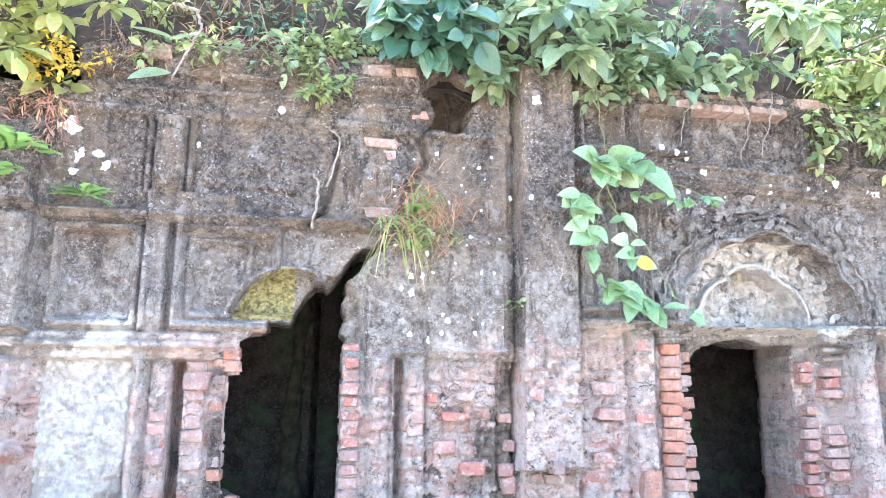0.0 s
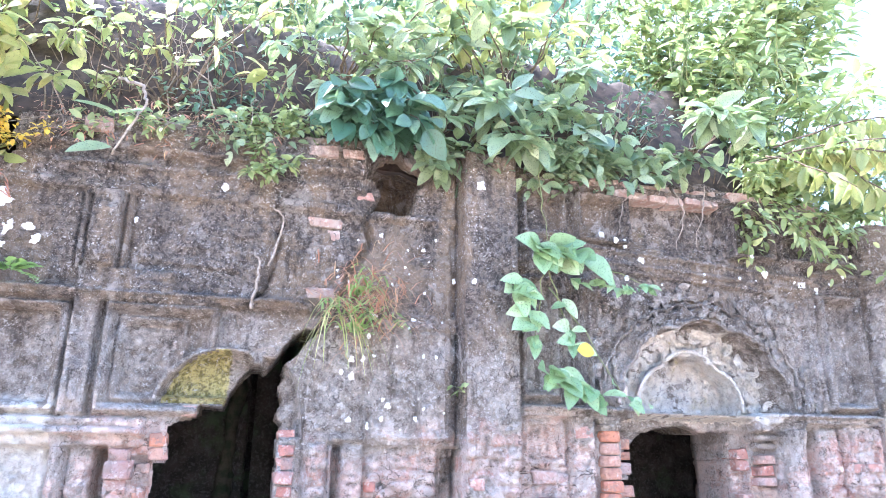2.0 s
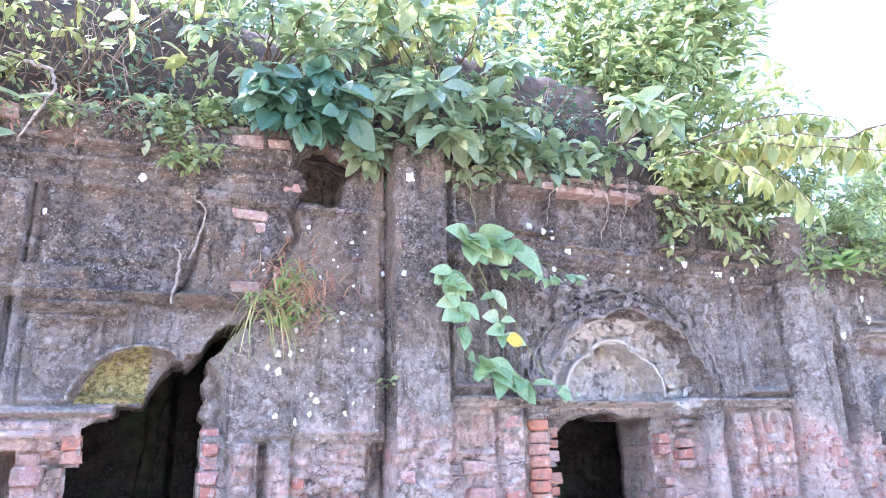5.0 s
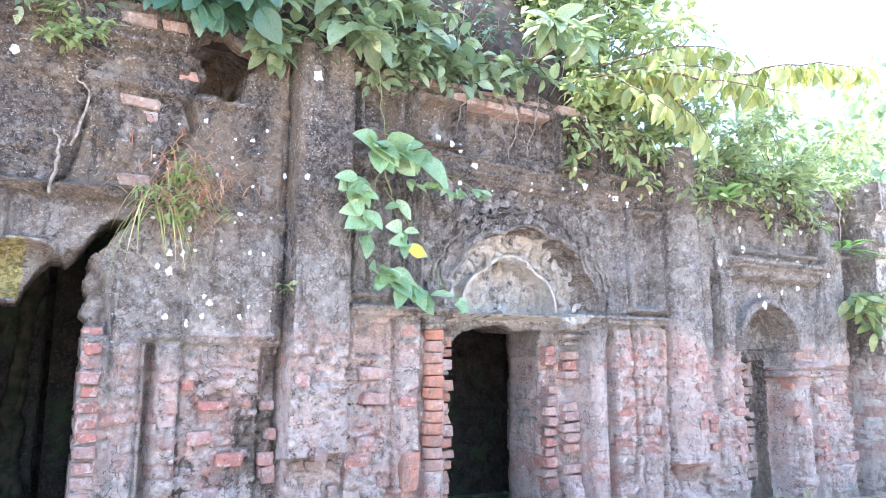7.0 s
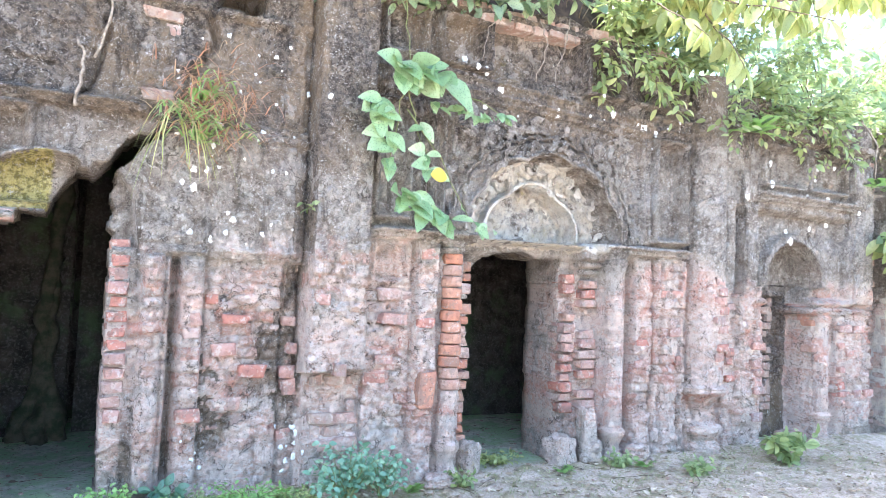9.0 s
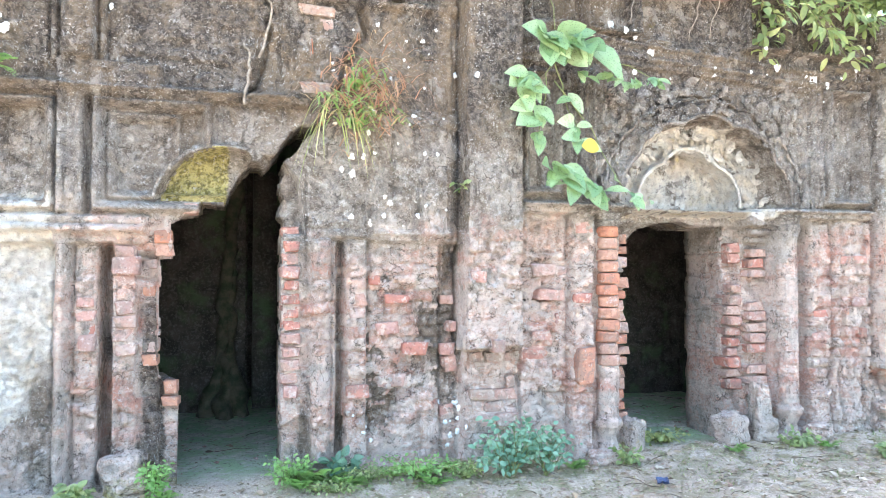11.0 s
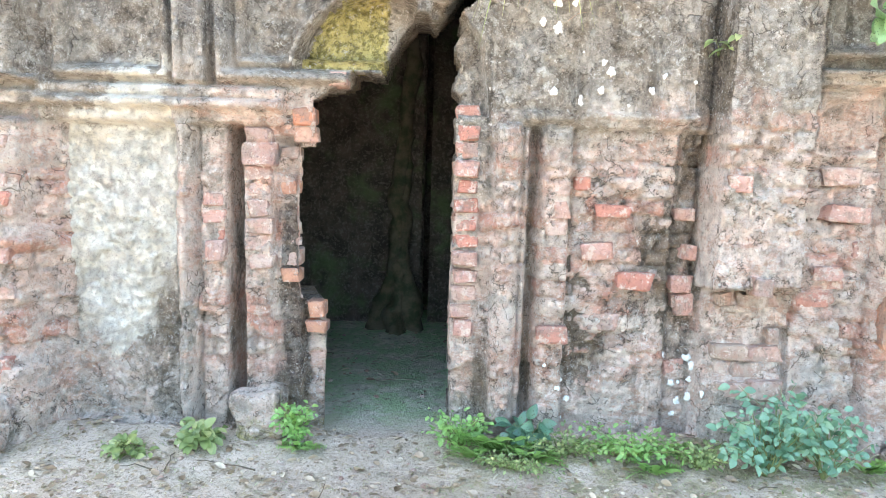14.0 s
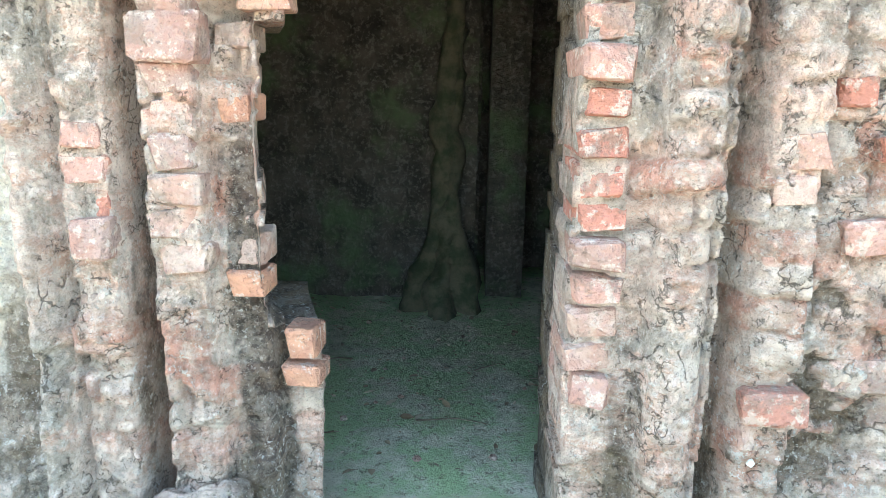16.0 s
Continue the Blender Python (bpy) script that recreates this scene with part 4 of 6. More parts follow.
def colonnette(x, y, r, top, label, bare=None, seed=0):
    ob = thing("engaged_colonnette", (x, y, 0), label, "colonnette", "colonnettes of the doorways")
    base = [(r * 1.5, -0.1), (r * 1.55, 0.07), (r * 1.05, 0.10), (r * 0.8, 0.16), (r * 0.85, 0.2), (r * 1.3, 0.27), (r * 1.35, 0.31), (r * 0.95, 0.35)]
    turned("base", rough_profile(base, 0.02, seed), PLASTER, ob, "baluster-shaped eroded base", seed)
    z0 = 0.35
    if bare:
        turned("shaft", rough_profile([(r, 0.35), (r * 1.0, bare[0])], 0.03, seed), PLASTER, ob, "", seed)
        z = bare[0]
        k = 0
        rng = np.random.RandomState(seed + 5)
        while z < bare[1]:
            rr = r * rng.uniform(0.93, 1.08)
            prof = [(rr * 0.88, 0.002), (rr, 0.012), (rr * 1.02, 0.045), (rr, 0.074), (rr * 0.9, 0.086)]
            v, f = lathe(prof, 14, wobble=0.09, seed=seed + k)
            b = part("brick", mesh_of("brick", v, f, BRICK_ORANGE), BRICK_ORANGE, ob)
            b.location = (rng.uniform(-0.008, 0.008), rng.uniform(-0.01, 0.006), z)
            b.rotation_euler = (0, 0, rng.uniform(0, 6))
            z += 0.092
            k += 1
        z0 = z
    else:
        turned("shaft", rough_profile([(r, 0.35), (r * 0.97, top - 0.18)], 0.025, seed), PLASTER, ob, "", seed + 1)
        z0 = top - 0.18
    turned("capital", rough_profile([(r * 1.0, min(z0, top - 0.1)), (r * 1.25, top - 0.06), (r * 1.05, top - 0.05), (r * 1.35, top)], 0.02, seed), PLASTER, ob, "", seed + 2)
    return ob


colonnette(2.895, 0.0, 0.088, 1.94, "brick colonnette stripped to orange courses on a baluster base", (0.74, 1.80), 3)
colonnette(4.635, 0.02, 0.095, 1.94, "pale plastered colonnette with an eroded baluster base", None, 5)
colonnette(7.64, 0.02, 0.095, 1.46, "grey plastered colonnette beside the bricked niche", None, 7)
colonnette(6.58, 0.05, 0.07, 1.72, "slender worn colonnette at the bricked niche", None, 9)

col = thing("engaged_column", (5.78, 0.04, 0), "tall round weathered plaster column ending in a turned pendant foot", "column")
turned("shaft", rough_profile([(0.225, 0.70), (0.235, 1.5), (0.235, 3.0), (0.225, 3.78)], 0.03, 2), PLASTER, col, "", 21, 30)
turned("collar", rough_profile([(0.235, 0.60), (0.275, 0.63), (0.28, 0.68), (0.24, 0.71)], 0.012, 4), PLASTER, col, "moulded collar", 23, 30)
turned("pendant", rough_profile([(0.12, 0.34), (0.115, 0.44), (0.15, 0.52), (0.22, 0.60)], 0.02, 6), PLASTER, col, "tapering neck", 25, 26)
turned("foot", rough_profile([(0.20, -0.1), (0.21, 0.10), (0.15, 0.16), (0.22, 0.24), (0.225, 0.30), (0.13, 0.35)], 0.02, 8), PLASTER, col, "bulbous eroded foot", 27, 26)


# ---- stucco of the cusped arch ----
ARCH = (3.79, 2.02)


def arch_rib(name, radius, y, thick, label, a0=0.02, a1=math.pi - 0.02, n=120, seed=0, at=ARCH, parent=None):
    """A raised moulding that follows a lobed arch."""
    pts = []
    for k in range(n + 1):
        a = a0 + (a1 - a0) * k / n
        q = radius(a) + 0.006 * noise.noise(Vector((a * 6, seed, 0)))
        pts.append((at[0] + q * math.cos(a), y, at[1] + q * math.sin(a)))
    v, f = tube(pts, thick, thick, 6)
    v = [tuple(Vector(p) + 0.006 * Vector(noise.noise_vector(Vector(p) * 22))) for p in v]
    me = mesh_of(name, v, f, PLASTER, True)
    weather_part(me, (0, 0, 0))
    return part(name, me, PLASTER, parent or wall_middle, label)


arch_rib("arch_moulding", lambda a: 0.945 - 0.085 * math.sin(a) ** 2 + 0.03 * abs(math.sin(13 * a)), -0.05, 0.012, "scalloped outer moulding of the arch", seed=1)
arch_rib("arch_moulding", lambda a: 0.785 - 0.085 * math.sin(a) ** 2 + 0.055 * abs(math.sin(4.5 * (a - math.pi / 2) + math.pi / 2)), -0.085, 0.018, "raised middle moulding of the arch", seed=2)
arch_rib("arch_moulding", lambda a: 0.46 + 0.055 * abs(math.cos(2.5 * (a - math.pi / 2))), 0.175, 0.018, "cusped inner moulding of the arch", seed=3)
arch_rib("arch_moulding", lambda a: 0.462, -0.03, 0.014, "mossy rim of the broken tympanum", 1.25, 2.95, 50, 6, (-0.02, 1.875), wall_west)
petal_rng = random.Random(31)


def petal(cx, cz, y, length, width, turn, name="stucco_leaf"):
    """A carved acanthus lobe: a ribbed, pointed swelling."""
    verts, faces, n = [], [], 7
    for i in range(n):
        t = i / (n - 1)
        w = width * math.sin(math.pi * (0.08 + 0.86 * t)) ** 0.8
        for j in range(5):
            s = j / 4 * 2 - 1
            out = 0.030 * (1 - s * s) * math.sin(math.pi * min(1, t + 0.1)) + (0.008 if j == 2 else 0)
            px, pz = s * w, (t - 0.5) * length
            verts.append((px * math.cos(turn) - pz * math.sin(turn), -out, px * math.sin(turn) + pz * math.cos(turn)))
    faces = [(i * 5 + j, i * 5 + j + 1, i * 5 + j + 6, i * 5 + j + 5) for i in range(n - 1) for j in range(4)]
    me = mesh_of(name, verts, faces, PLASTER, True)
    weather_part(me, (cx, y, cz))
    ob = part(name, me, PLASTER, wall_middle)
    ob.location = (cx, y, cz)
    return ob


CURLS = []
for k in range(6):
    arcs = []
    for radius in (0.055, 0.039, 0.024):
        sweep = 2.6 + 0.25 * k
        arcs.append(tube([(radius * math.cos(0.3 * k + sweep * i / 9) - 0.012 * radius / 0.055 * i / 9, -0.003, radius * math.sin(0.3 * k + sweep * i / 9)) for i in range(10)], 0.011, 0.007, 5))
    v, f = joined(arcs)
    CURLS.append((v, f))


def curl_meshes(soot_and_shade, lime):
    out = []
    for v, f in CURLS:
        me = mesh_of("stucco_curl", v, f, PLASTER, True)
        for key, val in (("pink", 0.0), ("lime", lime), ("soot_and_shade", soot_and_shade), ("moss", 0.35 if lime else 0.0), ("bare", 0.0), ("tone", 0.5)):
            me.attributes.new(key, "FLOAT", "POINT").data.foreach_set("value", np.full(len(v), val, dtype=np.float32))
        out.append(me)
    return out


def curl(meshes, x, y, z, size, turn):
    ob = new("stucco_curl", petal_rng.choice(meshes))
    ob.parent = wall_middle
    ob.location, ob.rotation_euler = (x, y - float(relief(np.array([x]), np.array([z]))[0]), z), (0, turn, 0)
    ob.scale = (size * petal_rng.choice((-1, 1)), 1.0, size)


DIM_CURLS, PALE_CURLS = curl_meshes(0.12, 0.1), curl_meshes(0.0, 0.60)
for count, rad, y, size, pale in ((26, 0.075, -0.004, 0.95, False), (27, 0.15, -0.004, 1.0, False), (30, 0.22, -0.004, 1.0, False), (24, 0.30, -0.004, 1.1, False), (20, -0.065, -0.006, 1.05, True), (17, -0.145, -0.006, 1.05, True), (15, -0.215, -0.006, 0.9, True)):
    for k in range(count):
        if petal_rng.random() < 0.10:
            continue
        a = math.pi * (k + 0.5 + petal_rng.uniform(-0.2, 0.2)) / count
        rr = 0.785 - 0.085 * math.sin(a) ** 2 + rad + petal_rng.uniform(-0.012, 0.012)
        curl(PALE_CURLS if pale else DIM_CURLS, ARCH[0] + rr * math.cos(a), y - 0.012 + petal_rng.uniform(0, 0.004), ARCH[1] + rr * math.sin(a), size * petal_rng.uniform(0.8, 1.15), petal_rng.uniform(0, 6.28))
for k in range(26):
    side = petal_rng.choice((-1, 1))
    curl(DIM_CURLS, ARCH[0] + side * petal_rng.uniform(0.72, 1.0), -0.004, petal_rng.uniform(2.68, 3.06), petal_rng.uniform(0.7, 1.2), petal_rng.uniform(0, 6.28))
for sx in (-1, 1):
    for k in range(8):
        a = 2 * math.pi * k / 8
        petal(ARCH[0] + sx * 0.92 + 0.07 * math.cos(a), 2.90 + 0.07 * math.sin(a), -0.012, 0.12, 0.03, a - math.pi / 2, "stucco_petal")


# ---- bricks laid bare ----
def brick_mesh(seed, material):
    """One handmade brick, a metre each way before scaling, with worn edges."""
    rng = random.Random(seed)
    bm = bmesh.new()
    bmesh.ops.create_cube(bm, size=1.0)
    for vert in bm.verts:
        vert.co += Vector([rng.uniform(-0.11, 0.11) for _ in range(3)])
    bmesh.ops.bevel(bm, geom=bm.edges[:], offset=0.085, segments=1, affect="EDGES")
    for vert in bm.verts:
        vert.co += Vector([rng.uniform(-0.045, 0.045) for _ in range(3)])
    me = bpy.data.meshes.new("brick")
    bm.to_mesh(me)
    bm.free()
    me.materials.append(material)
    return me


BRICKS = {m: [brick_mesh(k, m) for k in range(8)] for m in (BRICK, BRICK_ORANGE, BRICK_PALE, BRICK_LIMED)}
brick_rng = random.Random(12)


def lay(parent, x0, x1, z0, z1, chance, material=BRICK, length=0.21, proud=0.012, deep=0.10, patch=0.0, y=None, seed=0, limed=0.0):
    """Courses of bare bricks in a stretch of wall, one brick an object, standing a little proud of the plaster round them."""
    rng = brick_rng
    course = 0.092
    n = max(1, round((x1 - x0) / length))
    w = (x1 - x0) / n
    for k in range(int((z1 - z0) / course)):
        z = z0 + (k + 0.5) * course
        shift = 0.5 * w if (k % 2 and n > 1) else 0.0
        for i in range(n + (1 if shift else 0)):
            a, b = max(x0, x0 + i * w - shift), min(x1, x0 + (i + 1) * w - shift)
            if b - a < 0.04:
                continue
            x = (a + b) / 2
            bias = float(fbm(np.array(x + seed), np.array(z), 2.4, 131)) - 0.5 if patch else 0
            if rng.random() > chance + patch * bias * 4:
                continue
            face = y if y is not None else -float(relief(np.array([x]), np.array([z]))[0])
            kind = BRICK_LIMED if rng.random() < limed else material
            ob = new("brick", rng.choice(BRICKS[kind]))
            ob.parent = parent
            out = proud + rng.uniform(-0.014, 0.010) - (0.010 if kind is BRICK_LIMED else 0)
            ob.location = (x + rng.uniform(-0.006, 0.006), face - out + deep / 2, z + rng.uniform(-0.005, 0.005))
            ob.scale = ((b - a) * rng.uniform(0.78, 1.06), deep, rng.uniform(0.062, 0.092))
            ob.rotation_euler = (rng.uniform(-0.04, 0.04), rng.uniform(-0.035, 0.035), rng.uniform(-0.06, 0.06))


# west bay
lay(wall_west, 0.362, 0.495, 0.60, 1.82, 1.0, BRICK, 0.13, 0.030, 0.26, limed=0.25)
lay(wall_west, -0.700, -0.565, 0.92, 1.66, 0.9, BRICK, 0.135, 0.012, 0.2, limed=0.45)
lay(wall_west, -0.545, -0.435, 0.84, 1.62, 0.55, BRICK_ORANGE, 0.12, 0.006, 0.12, limed=0.3)
lay(wall_west, -0.42, -0.315, 0.55, 0.74, 1.0, BRICK_ORANGE, 0.13, 0.012, 0.12)
lay(wall_west, -0.46, -0.345, 1.58, 1.78, 1.0, BRICK_ORANGE, 0.13, 0.0, 0.16)
lay(wall_west, -0.30, -0.17, 1.855, 1.955, 1.0, BRICK_LIMED, 0.13, -0.04, 0.2)
lay(wall_west, 0.99, 1.525, 0.36, 1.64, 0.10, BRICK, 0.19, -0.004, 0.10, 0.1, limed=0.4)
lay(wall_west, 0.83, 0.965, 0.40, 1.68, 0.38, BRICK, 0.14, 0.002, 0.12, limed=0.5)
lay(wall_west, 1.54, 1.65, 0.30, 1.60, 0.35, BRICK, 0.13, 0.0, 0.12, limed=0.5)
lay(wall_west, -0.95, -0.81, 0.50, 1.35, 0.25, BRICK, 0.14, -0.002, 0.10, 0.2, limed=0.5)
lay(wall_west, 0.575, 0.69, 0.90, 1.70, 0.28, BRICK, 0.11, 0.062, 0.12, limed=0.6)
lay(wall_west, -2.18, -1.80, 0.30, 1.60, 0.5, BRICK, 0.19, 0.01, 0.12, 0.3, limed=0.6)
lay(wall_west, 0.20, 0.72, 2.74, 3.40, 0.08, BRICK_PALE, 0.22, 0.0, 0.10)
lay(wall_west, -1.40, 0.90, 3.86, 3.98, 0.4, BRICK_PALE, 0.22, 0.02, 0.16)
lay(wall_west, 0.84, 0.97, 3.46, 3.72, 0.6, BRICK, 0.13, 0.02, 0.2, y=0.02)
lay(wall_west, 1.28, 1.50, 3.46, 3.86, 0.45, BRICK_PALE, 0.2, 0.02, 0.2, y=0.0)
# middle bay
lay(wall_middle, 2.15, 2.55, 0.80, 1.62, 0.30, BRICK, 0.2, -0.002, 0.1, 0.3, limed=0.4)
lay(wall_middle, 2.15, 2.55, 0.25, 0.80, 0.08, BRICK_LIMED, 0.2, 0.0, 0.1, 0.3)
lay(wall_middle, 1.71, 2.12, 0.94, 1.60, 0.10, BRICK, 0.2, -0.003, 0.1, 0.1, limed=0.5)
lay(wall_middle, 1.74, 2.10, 0.15, 0.90, 0.6, BRICK_PALE, 0.19, 0.02, 0.16, limed=0.35)
lay(wall_middle, 3.00, 3.17, 0.14, 1.84, 0.95, BRICK_ORANGE, 0.2, 0.05, 0.24, y=0.20, limed=0.2)
lay(wall_middle, 4.19, 4.32, 0.45, 1.75, 0.85, BRICK, 0.14, 0.02, 0.2, y=0.22, limed=0.4)
lay(wall_middle, 4.32, 4.52, 0.40, 1.75, 0.7, BRICK, 0.19, 0.015, 0.14, y=0.12, limed=0.55)
lay(wall_middle, 4.87, 5.07, 0.60, 1.75, 0.40, BRICK, 0.2, 0.0, 0.12, limed=0.4)
lay(wall_middle, 5.12, 5.44, 0.8, 1.80, 0.25, BRICK, 0.19, 0.0, 0.1, 0.2, limed=0.4)
lay(wall_middle, 2.58, 2.74, 0.95, 1.90, 0.28, BRICK, 0.16, 0.0, 0.1, limed=0.5)
lay(wall_middle, 3.05, 4.10, 3.80, 4.06, 0.9, BRICK_PALE, 0.17, 0.03, 0.2, y=-0.02)
lay(wall_middle, 2.20, 3.0, 3.88, 4.0, 0.5, BRICK_PALE, 0.2, 0.02, 0.2)
lay(wall_middle, 4.2, 5.4, 3.88, 4.0, 0.5, BRICK_PALE, 0.2, 0.02, 0.2)
block = new("brick", brick_mesh(77, BRICK_ORANGE))
block.parent = wall_middle
block.location, block.scale = (2.66, -0.05, 0.765), (0.15, 0.11, 0.26)
# single red bricks that stand bare in the worn field
for wall, x0, x1, z, high in ((wall_west, 1.035, 1.215, 1.065, 0.085), (wall_west, 1.24, 1.415, 0.915, 0.085), (wall_west, 1.565, 1.66, 0.79, 0.11), (wall_west, 1.58, 1.65, 1.07, 0.08), (wall_west, 1.10, 1.28, 1.28, 0.06), (wall_west, 0.83, 0.965, 0.63, 0.09), (wall_west, -0.705, -0.55, 1.52, 0.11), (wall_west, -0.90, -0.81, 1.02, 0.10), (wall_middle, 1.86, 1.95, 0.935, 0.09), (wall_middle, 2.28, 2.50, 1.30, 0.085), (wall_middle, 2.25, 2.40, 0.99, 0.08)):
    ob = new("brick", brick_rng.choice(BRICKS[BRICK]))
    ob.parent = wall
    ob.location = ((x0 + x1) / 2, 0.02 - float(relief(np.array([(x0 + x1) / 2]), np.array([z]))[0]), z)
    ob.scale, ob.rotation_euler = (x1 - x0, 0.10, high), (0, brick_rng.uniform(-0.05, 0.05), 0)
# east bay
lay(wall_east, 6.71, 7.35, 0.30, 1.66, 0.85, BRICK_PALE, 0.21, 0.014, 0.12)
lay(wall_east, 6.07, 6.22, 0.7, 1.7, 0.5, BRICK, 0.15, 0.01, 0.1)
lay(wall_east, 7.46, 7.58, 1.0, 1.40, 0.8, BRICK_ORANGE, 0.13, 0.02, 0.14, y=0.0)
lay(wall_east, 6.47, 6.63, 0.3, 1.60, 0.7, BRICK, 0.16, 0.012, 0.12)
lay(wall_east, 7.88, 8.48, 0.3, 1.40, 0.28, BRICK, 0.2, 0.008, 0.1, 0.3)
lay(wall_east, 6.1, 8.4, 3.46, 3.64, 0.4, BRICK_PALE, 0.21, 0.02, 0.16)
lay(wall_crevice, 8.57, 8.90, 0.1, 3.4, 0.65, BRICK_PALE, 0.17, 0.03, 0.16, y=0.2)
lay(wall_wing, 8.93, 9.6, 0.70, 1.5, 0.35, BRICK, 0.2, 0.01, 0.1, y=-0.26)
# shaft of the tall column, where the plaster fell off
for k in range(9):
    if k in (2,):
        continue
    b = part("brick", BRICKS[BRICK][k % 8], BRICK, col)
    b.location = (0.03 + 0.05 * (k % 2), -0.185, 0.98 + 0.092 * k)
    b.scale, b.rotation_euler = (0.17, 0.10, 0.078), (0, 0, 0.2 + 0.1 * (k % 2))


# ---- stones at the doorway feet ----
def rubble(x, y, size, label, seed, material=None):
    bm = bmesh.new()
    bmesh.ops.create_icosphere(bm, subdivisions=4, radius=1.0)
    rng = random.Random(seed)
    for vert in bm.verts:
        c = vert.co
        k = (abs(c.x) ** 5 + abs(c.y) ** 5 + abs(c.z) ** 5) ** -0.2
        n = noise.noise(c * 1.6 + Vector((seed * 3.1, 0, 0))) + 0.5 * noise.noise(c * 4.5 + Vector((0, seed * 2.3, 0)))
        vert.co = Vector((c.x * size[0], c.y * size[1], c.z * size[2])) * (0.5 * k * (1 + 0.22 * n))
    me = bpy.data.meshes.new("fallen_block")
    bm.to_mesh(me)
    bm.free()
    me.materials.append(material or PLASTER)
    weather_part(me, (x, y, 0.0))
    ob = new("fallen_block", me)
    ob.location = (x, y, ground_z(x, y) + size[2] * 0.42)
    ob.rotation_euler = (rng.uniform(-0.08, 0.08), rng.uniform(-0.08, 0.08), rng.uniform(-0.4, 0.4))
    return tagged(ob, label, "masonry block", "fallen blocks by the doorways")


rubble(4.06, 0.02, (0.24, 0.22, 0.26), "squared pale masonry block at the doorway foot", 1)
rubble(4.34, -0.04, (0.20, 0.20, 0.20), "rounded pale masonry lump beside a colonnette base", 2)
rubble(4.32, -0.02, (0.15, 0.16, 0.50), "worn stump of a pale baluster by the doorway", 3)
rubble(4.85, -0.10, (0.22, 0.16, 0.14), "eroded pale masonry lump at the wall foot", 4)
rubble(3.13, 0.03, (0.15, 0.18, 0.30), "pale broken masonry stump under the brick jamb", 5)
rubble(2.80, -0.14, (0.30, 0.14, 0.10), "flat mossy masonry slab under a colonnette", 6)
rubble(-0.62, -0.05, (0.27, 0.22, 0.25), "mossy plaster lump at the doorway foot", 7)
rubble(1.90, -0.12, (0.34, 0.12, 0.24), "crumbled masonry lump under the pilaster", 8)
rubble(7.25, 0.10, (0.25, 0.2, 0.16), "fallen brick rubble in the niche", 9, BRICK_PALE)
rubble(-2.0, -0.30, (0.42, 0.28, 0.30), "grey eroded masonry lump at the wall foot", 10)


# ---- a tree root that grips the inner wall ----
def climbing_root():
    ob = thing("tree_root", (-0.05, 2.62, 0), "mossy tree root clinging to the dark inner wall", "root")
    rng = random.Random(8)
    lanes = [((0.02, 0.02, 3.4), (0.10, 0.0, 2.3), (-0.02, -0.02, 1.4), (-0.03, -0.05, 0.55), (-0.20, -0.16, -0.05), 0.035, 0.09),
             ((0.06, 0.0, 1.7), (0.03, -0.02, 1.2), (0.02, -0.06, 0.8), (0.06, -0.08, 0.45), (0.16, -0.2, -0.05), 0.03, 0.09),
             ((0.0, 0, 0.9), (0.0, -0.05, 0.7), (0.0, -0.10, 0.45), (0.0, -0.16, 0.2), (-0.02, -0.3, -0.05), 0.05, 0.10)]
    for lane in lanes:
        pts = []
        for a, b in zip(lane[:5], lane[1:5]):
            pts += [Vector(a).lerp(Vector(b), k / 8) for k in range(8)]
        v, f = tube(pts + [Vector(lane[4])], lane[5], lane[6], 12)
        v = [tuple(Vector(p) + 0.07 * Vector(noise.noise_vector(Vector(p) * 5)) + 0.03 * Vector(noise.noise_vector(Vector(p) * 17))) for p in v]
        part("root", mesh_of("root", v, f, MOSSY_ROOT, True), MOSSY_ROOT, ob)


MOSSY_ROOT = plain_material("mossy_bark", (0.045, 0.055, 0.028), (0.12, 0.105, 0.07), 9, 0.9, 1.0)
climbing_root()


# ---- lichen spots ----
def lichen(x, z, r, seed):
    rng = random.Random(seed)
    n = 18
    verts = [(0, -0.006, 0)]
    for ring, (q, y) in enumerate(((0.75, -0.006), (1.0, 0.006))):
        for k in range(n):
            a = 2 * math.pi * k / n
            w = r * q * (0.8 + 0.6 * noise.noise(Vector((math.cos(a) * 1.6, math.sin(a) * 1.6, seed * 1.7))))
            verts.append((w * math.cos(a), y, w * math.sin(a) * 1.1))
    faces = [(0, 1 + (k + 1) % n, 1 + k) for k in range(n)] + [(1 + k, 1 + (k + 1) % n, 1 + n + (k + 1) % n, 1 + n + k) for k in range(n)]
    ob = new("lichen", mesh_of("lichen", verts, faces, LICHEN, True))
    h = float((relief(np.array([x]), np.array([z])) + weathering(np.array([x]), np.array([z])))[0])
    ob.location = (x, -h - 0.004, z)
    return ob


spots = [(0.86, 2.18, 0.035), (1.30, 2.61, 0.026), (1.74, 2.92, 0.03), (3.02, 3.40, 0.03), (4.89, 3.16, 0.06), (3.58, 2.74, 0.026), (-0.74, 3.23, 0.026), (-0.16, 3.55, 0.035),
         (0.85, 2.31, 0.028), (0.94, 2.31, 0.028), (1.13, 1.98, 0.028), (0.98, 1.83, 0.026), (1.40, 2.84, 0.02), (1.62, 2.95, 0.025), (0.99, 2.63, 0.04), (-1.62, 3.30, 0.085), (-1.55, 3.10, 0.05),
         (-1.42, 3.12, 0.05), (-1.36, 3.02, 0.04), (-1.58, 2.98, 0.035), (2.98, 3.50, 0.035), (3.14, 3.38, 0.028), (1.80, 3.72, 0.05)]
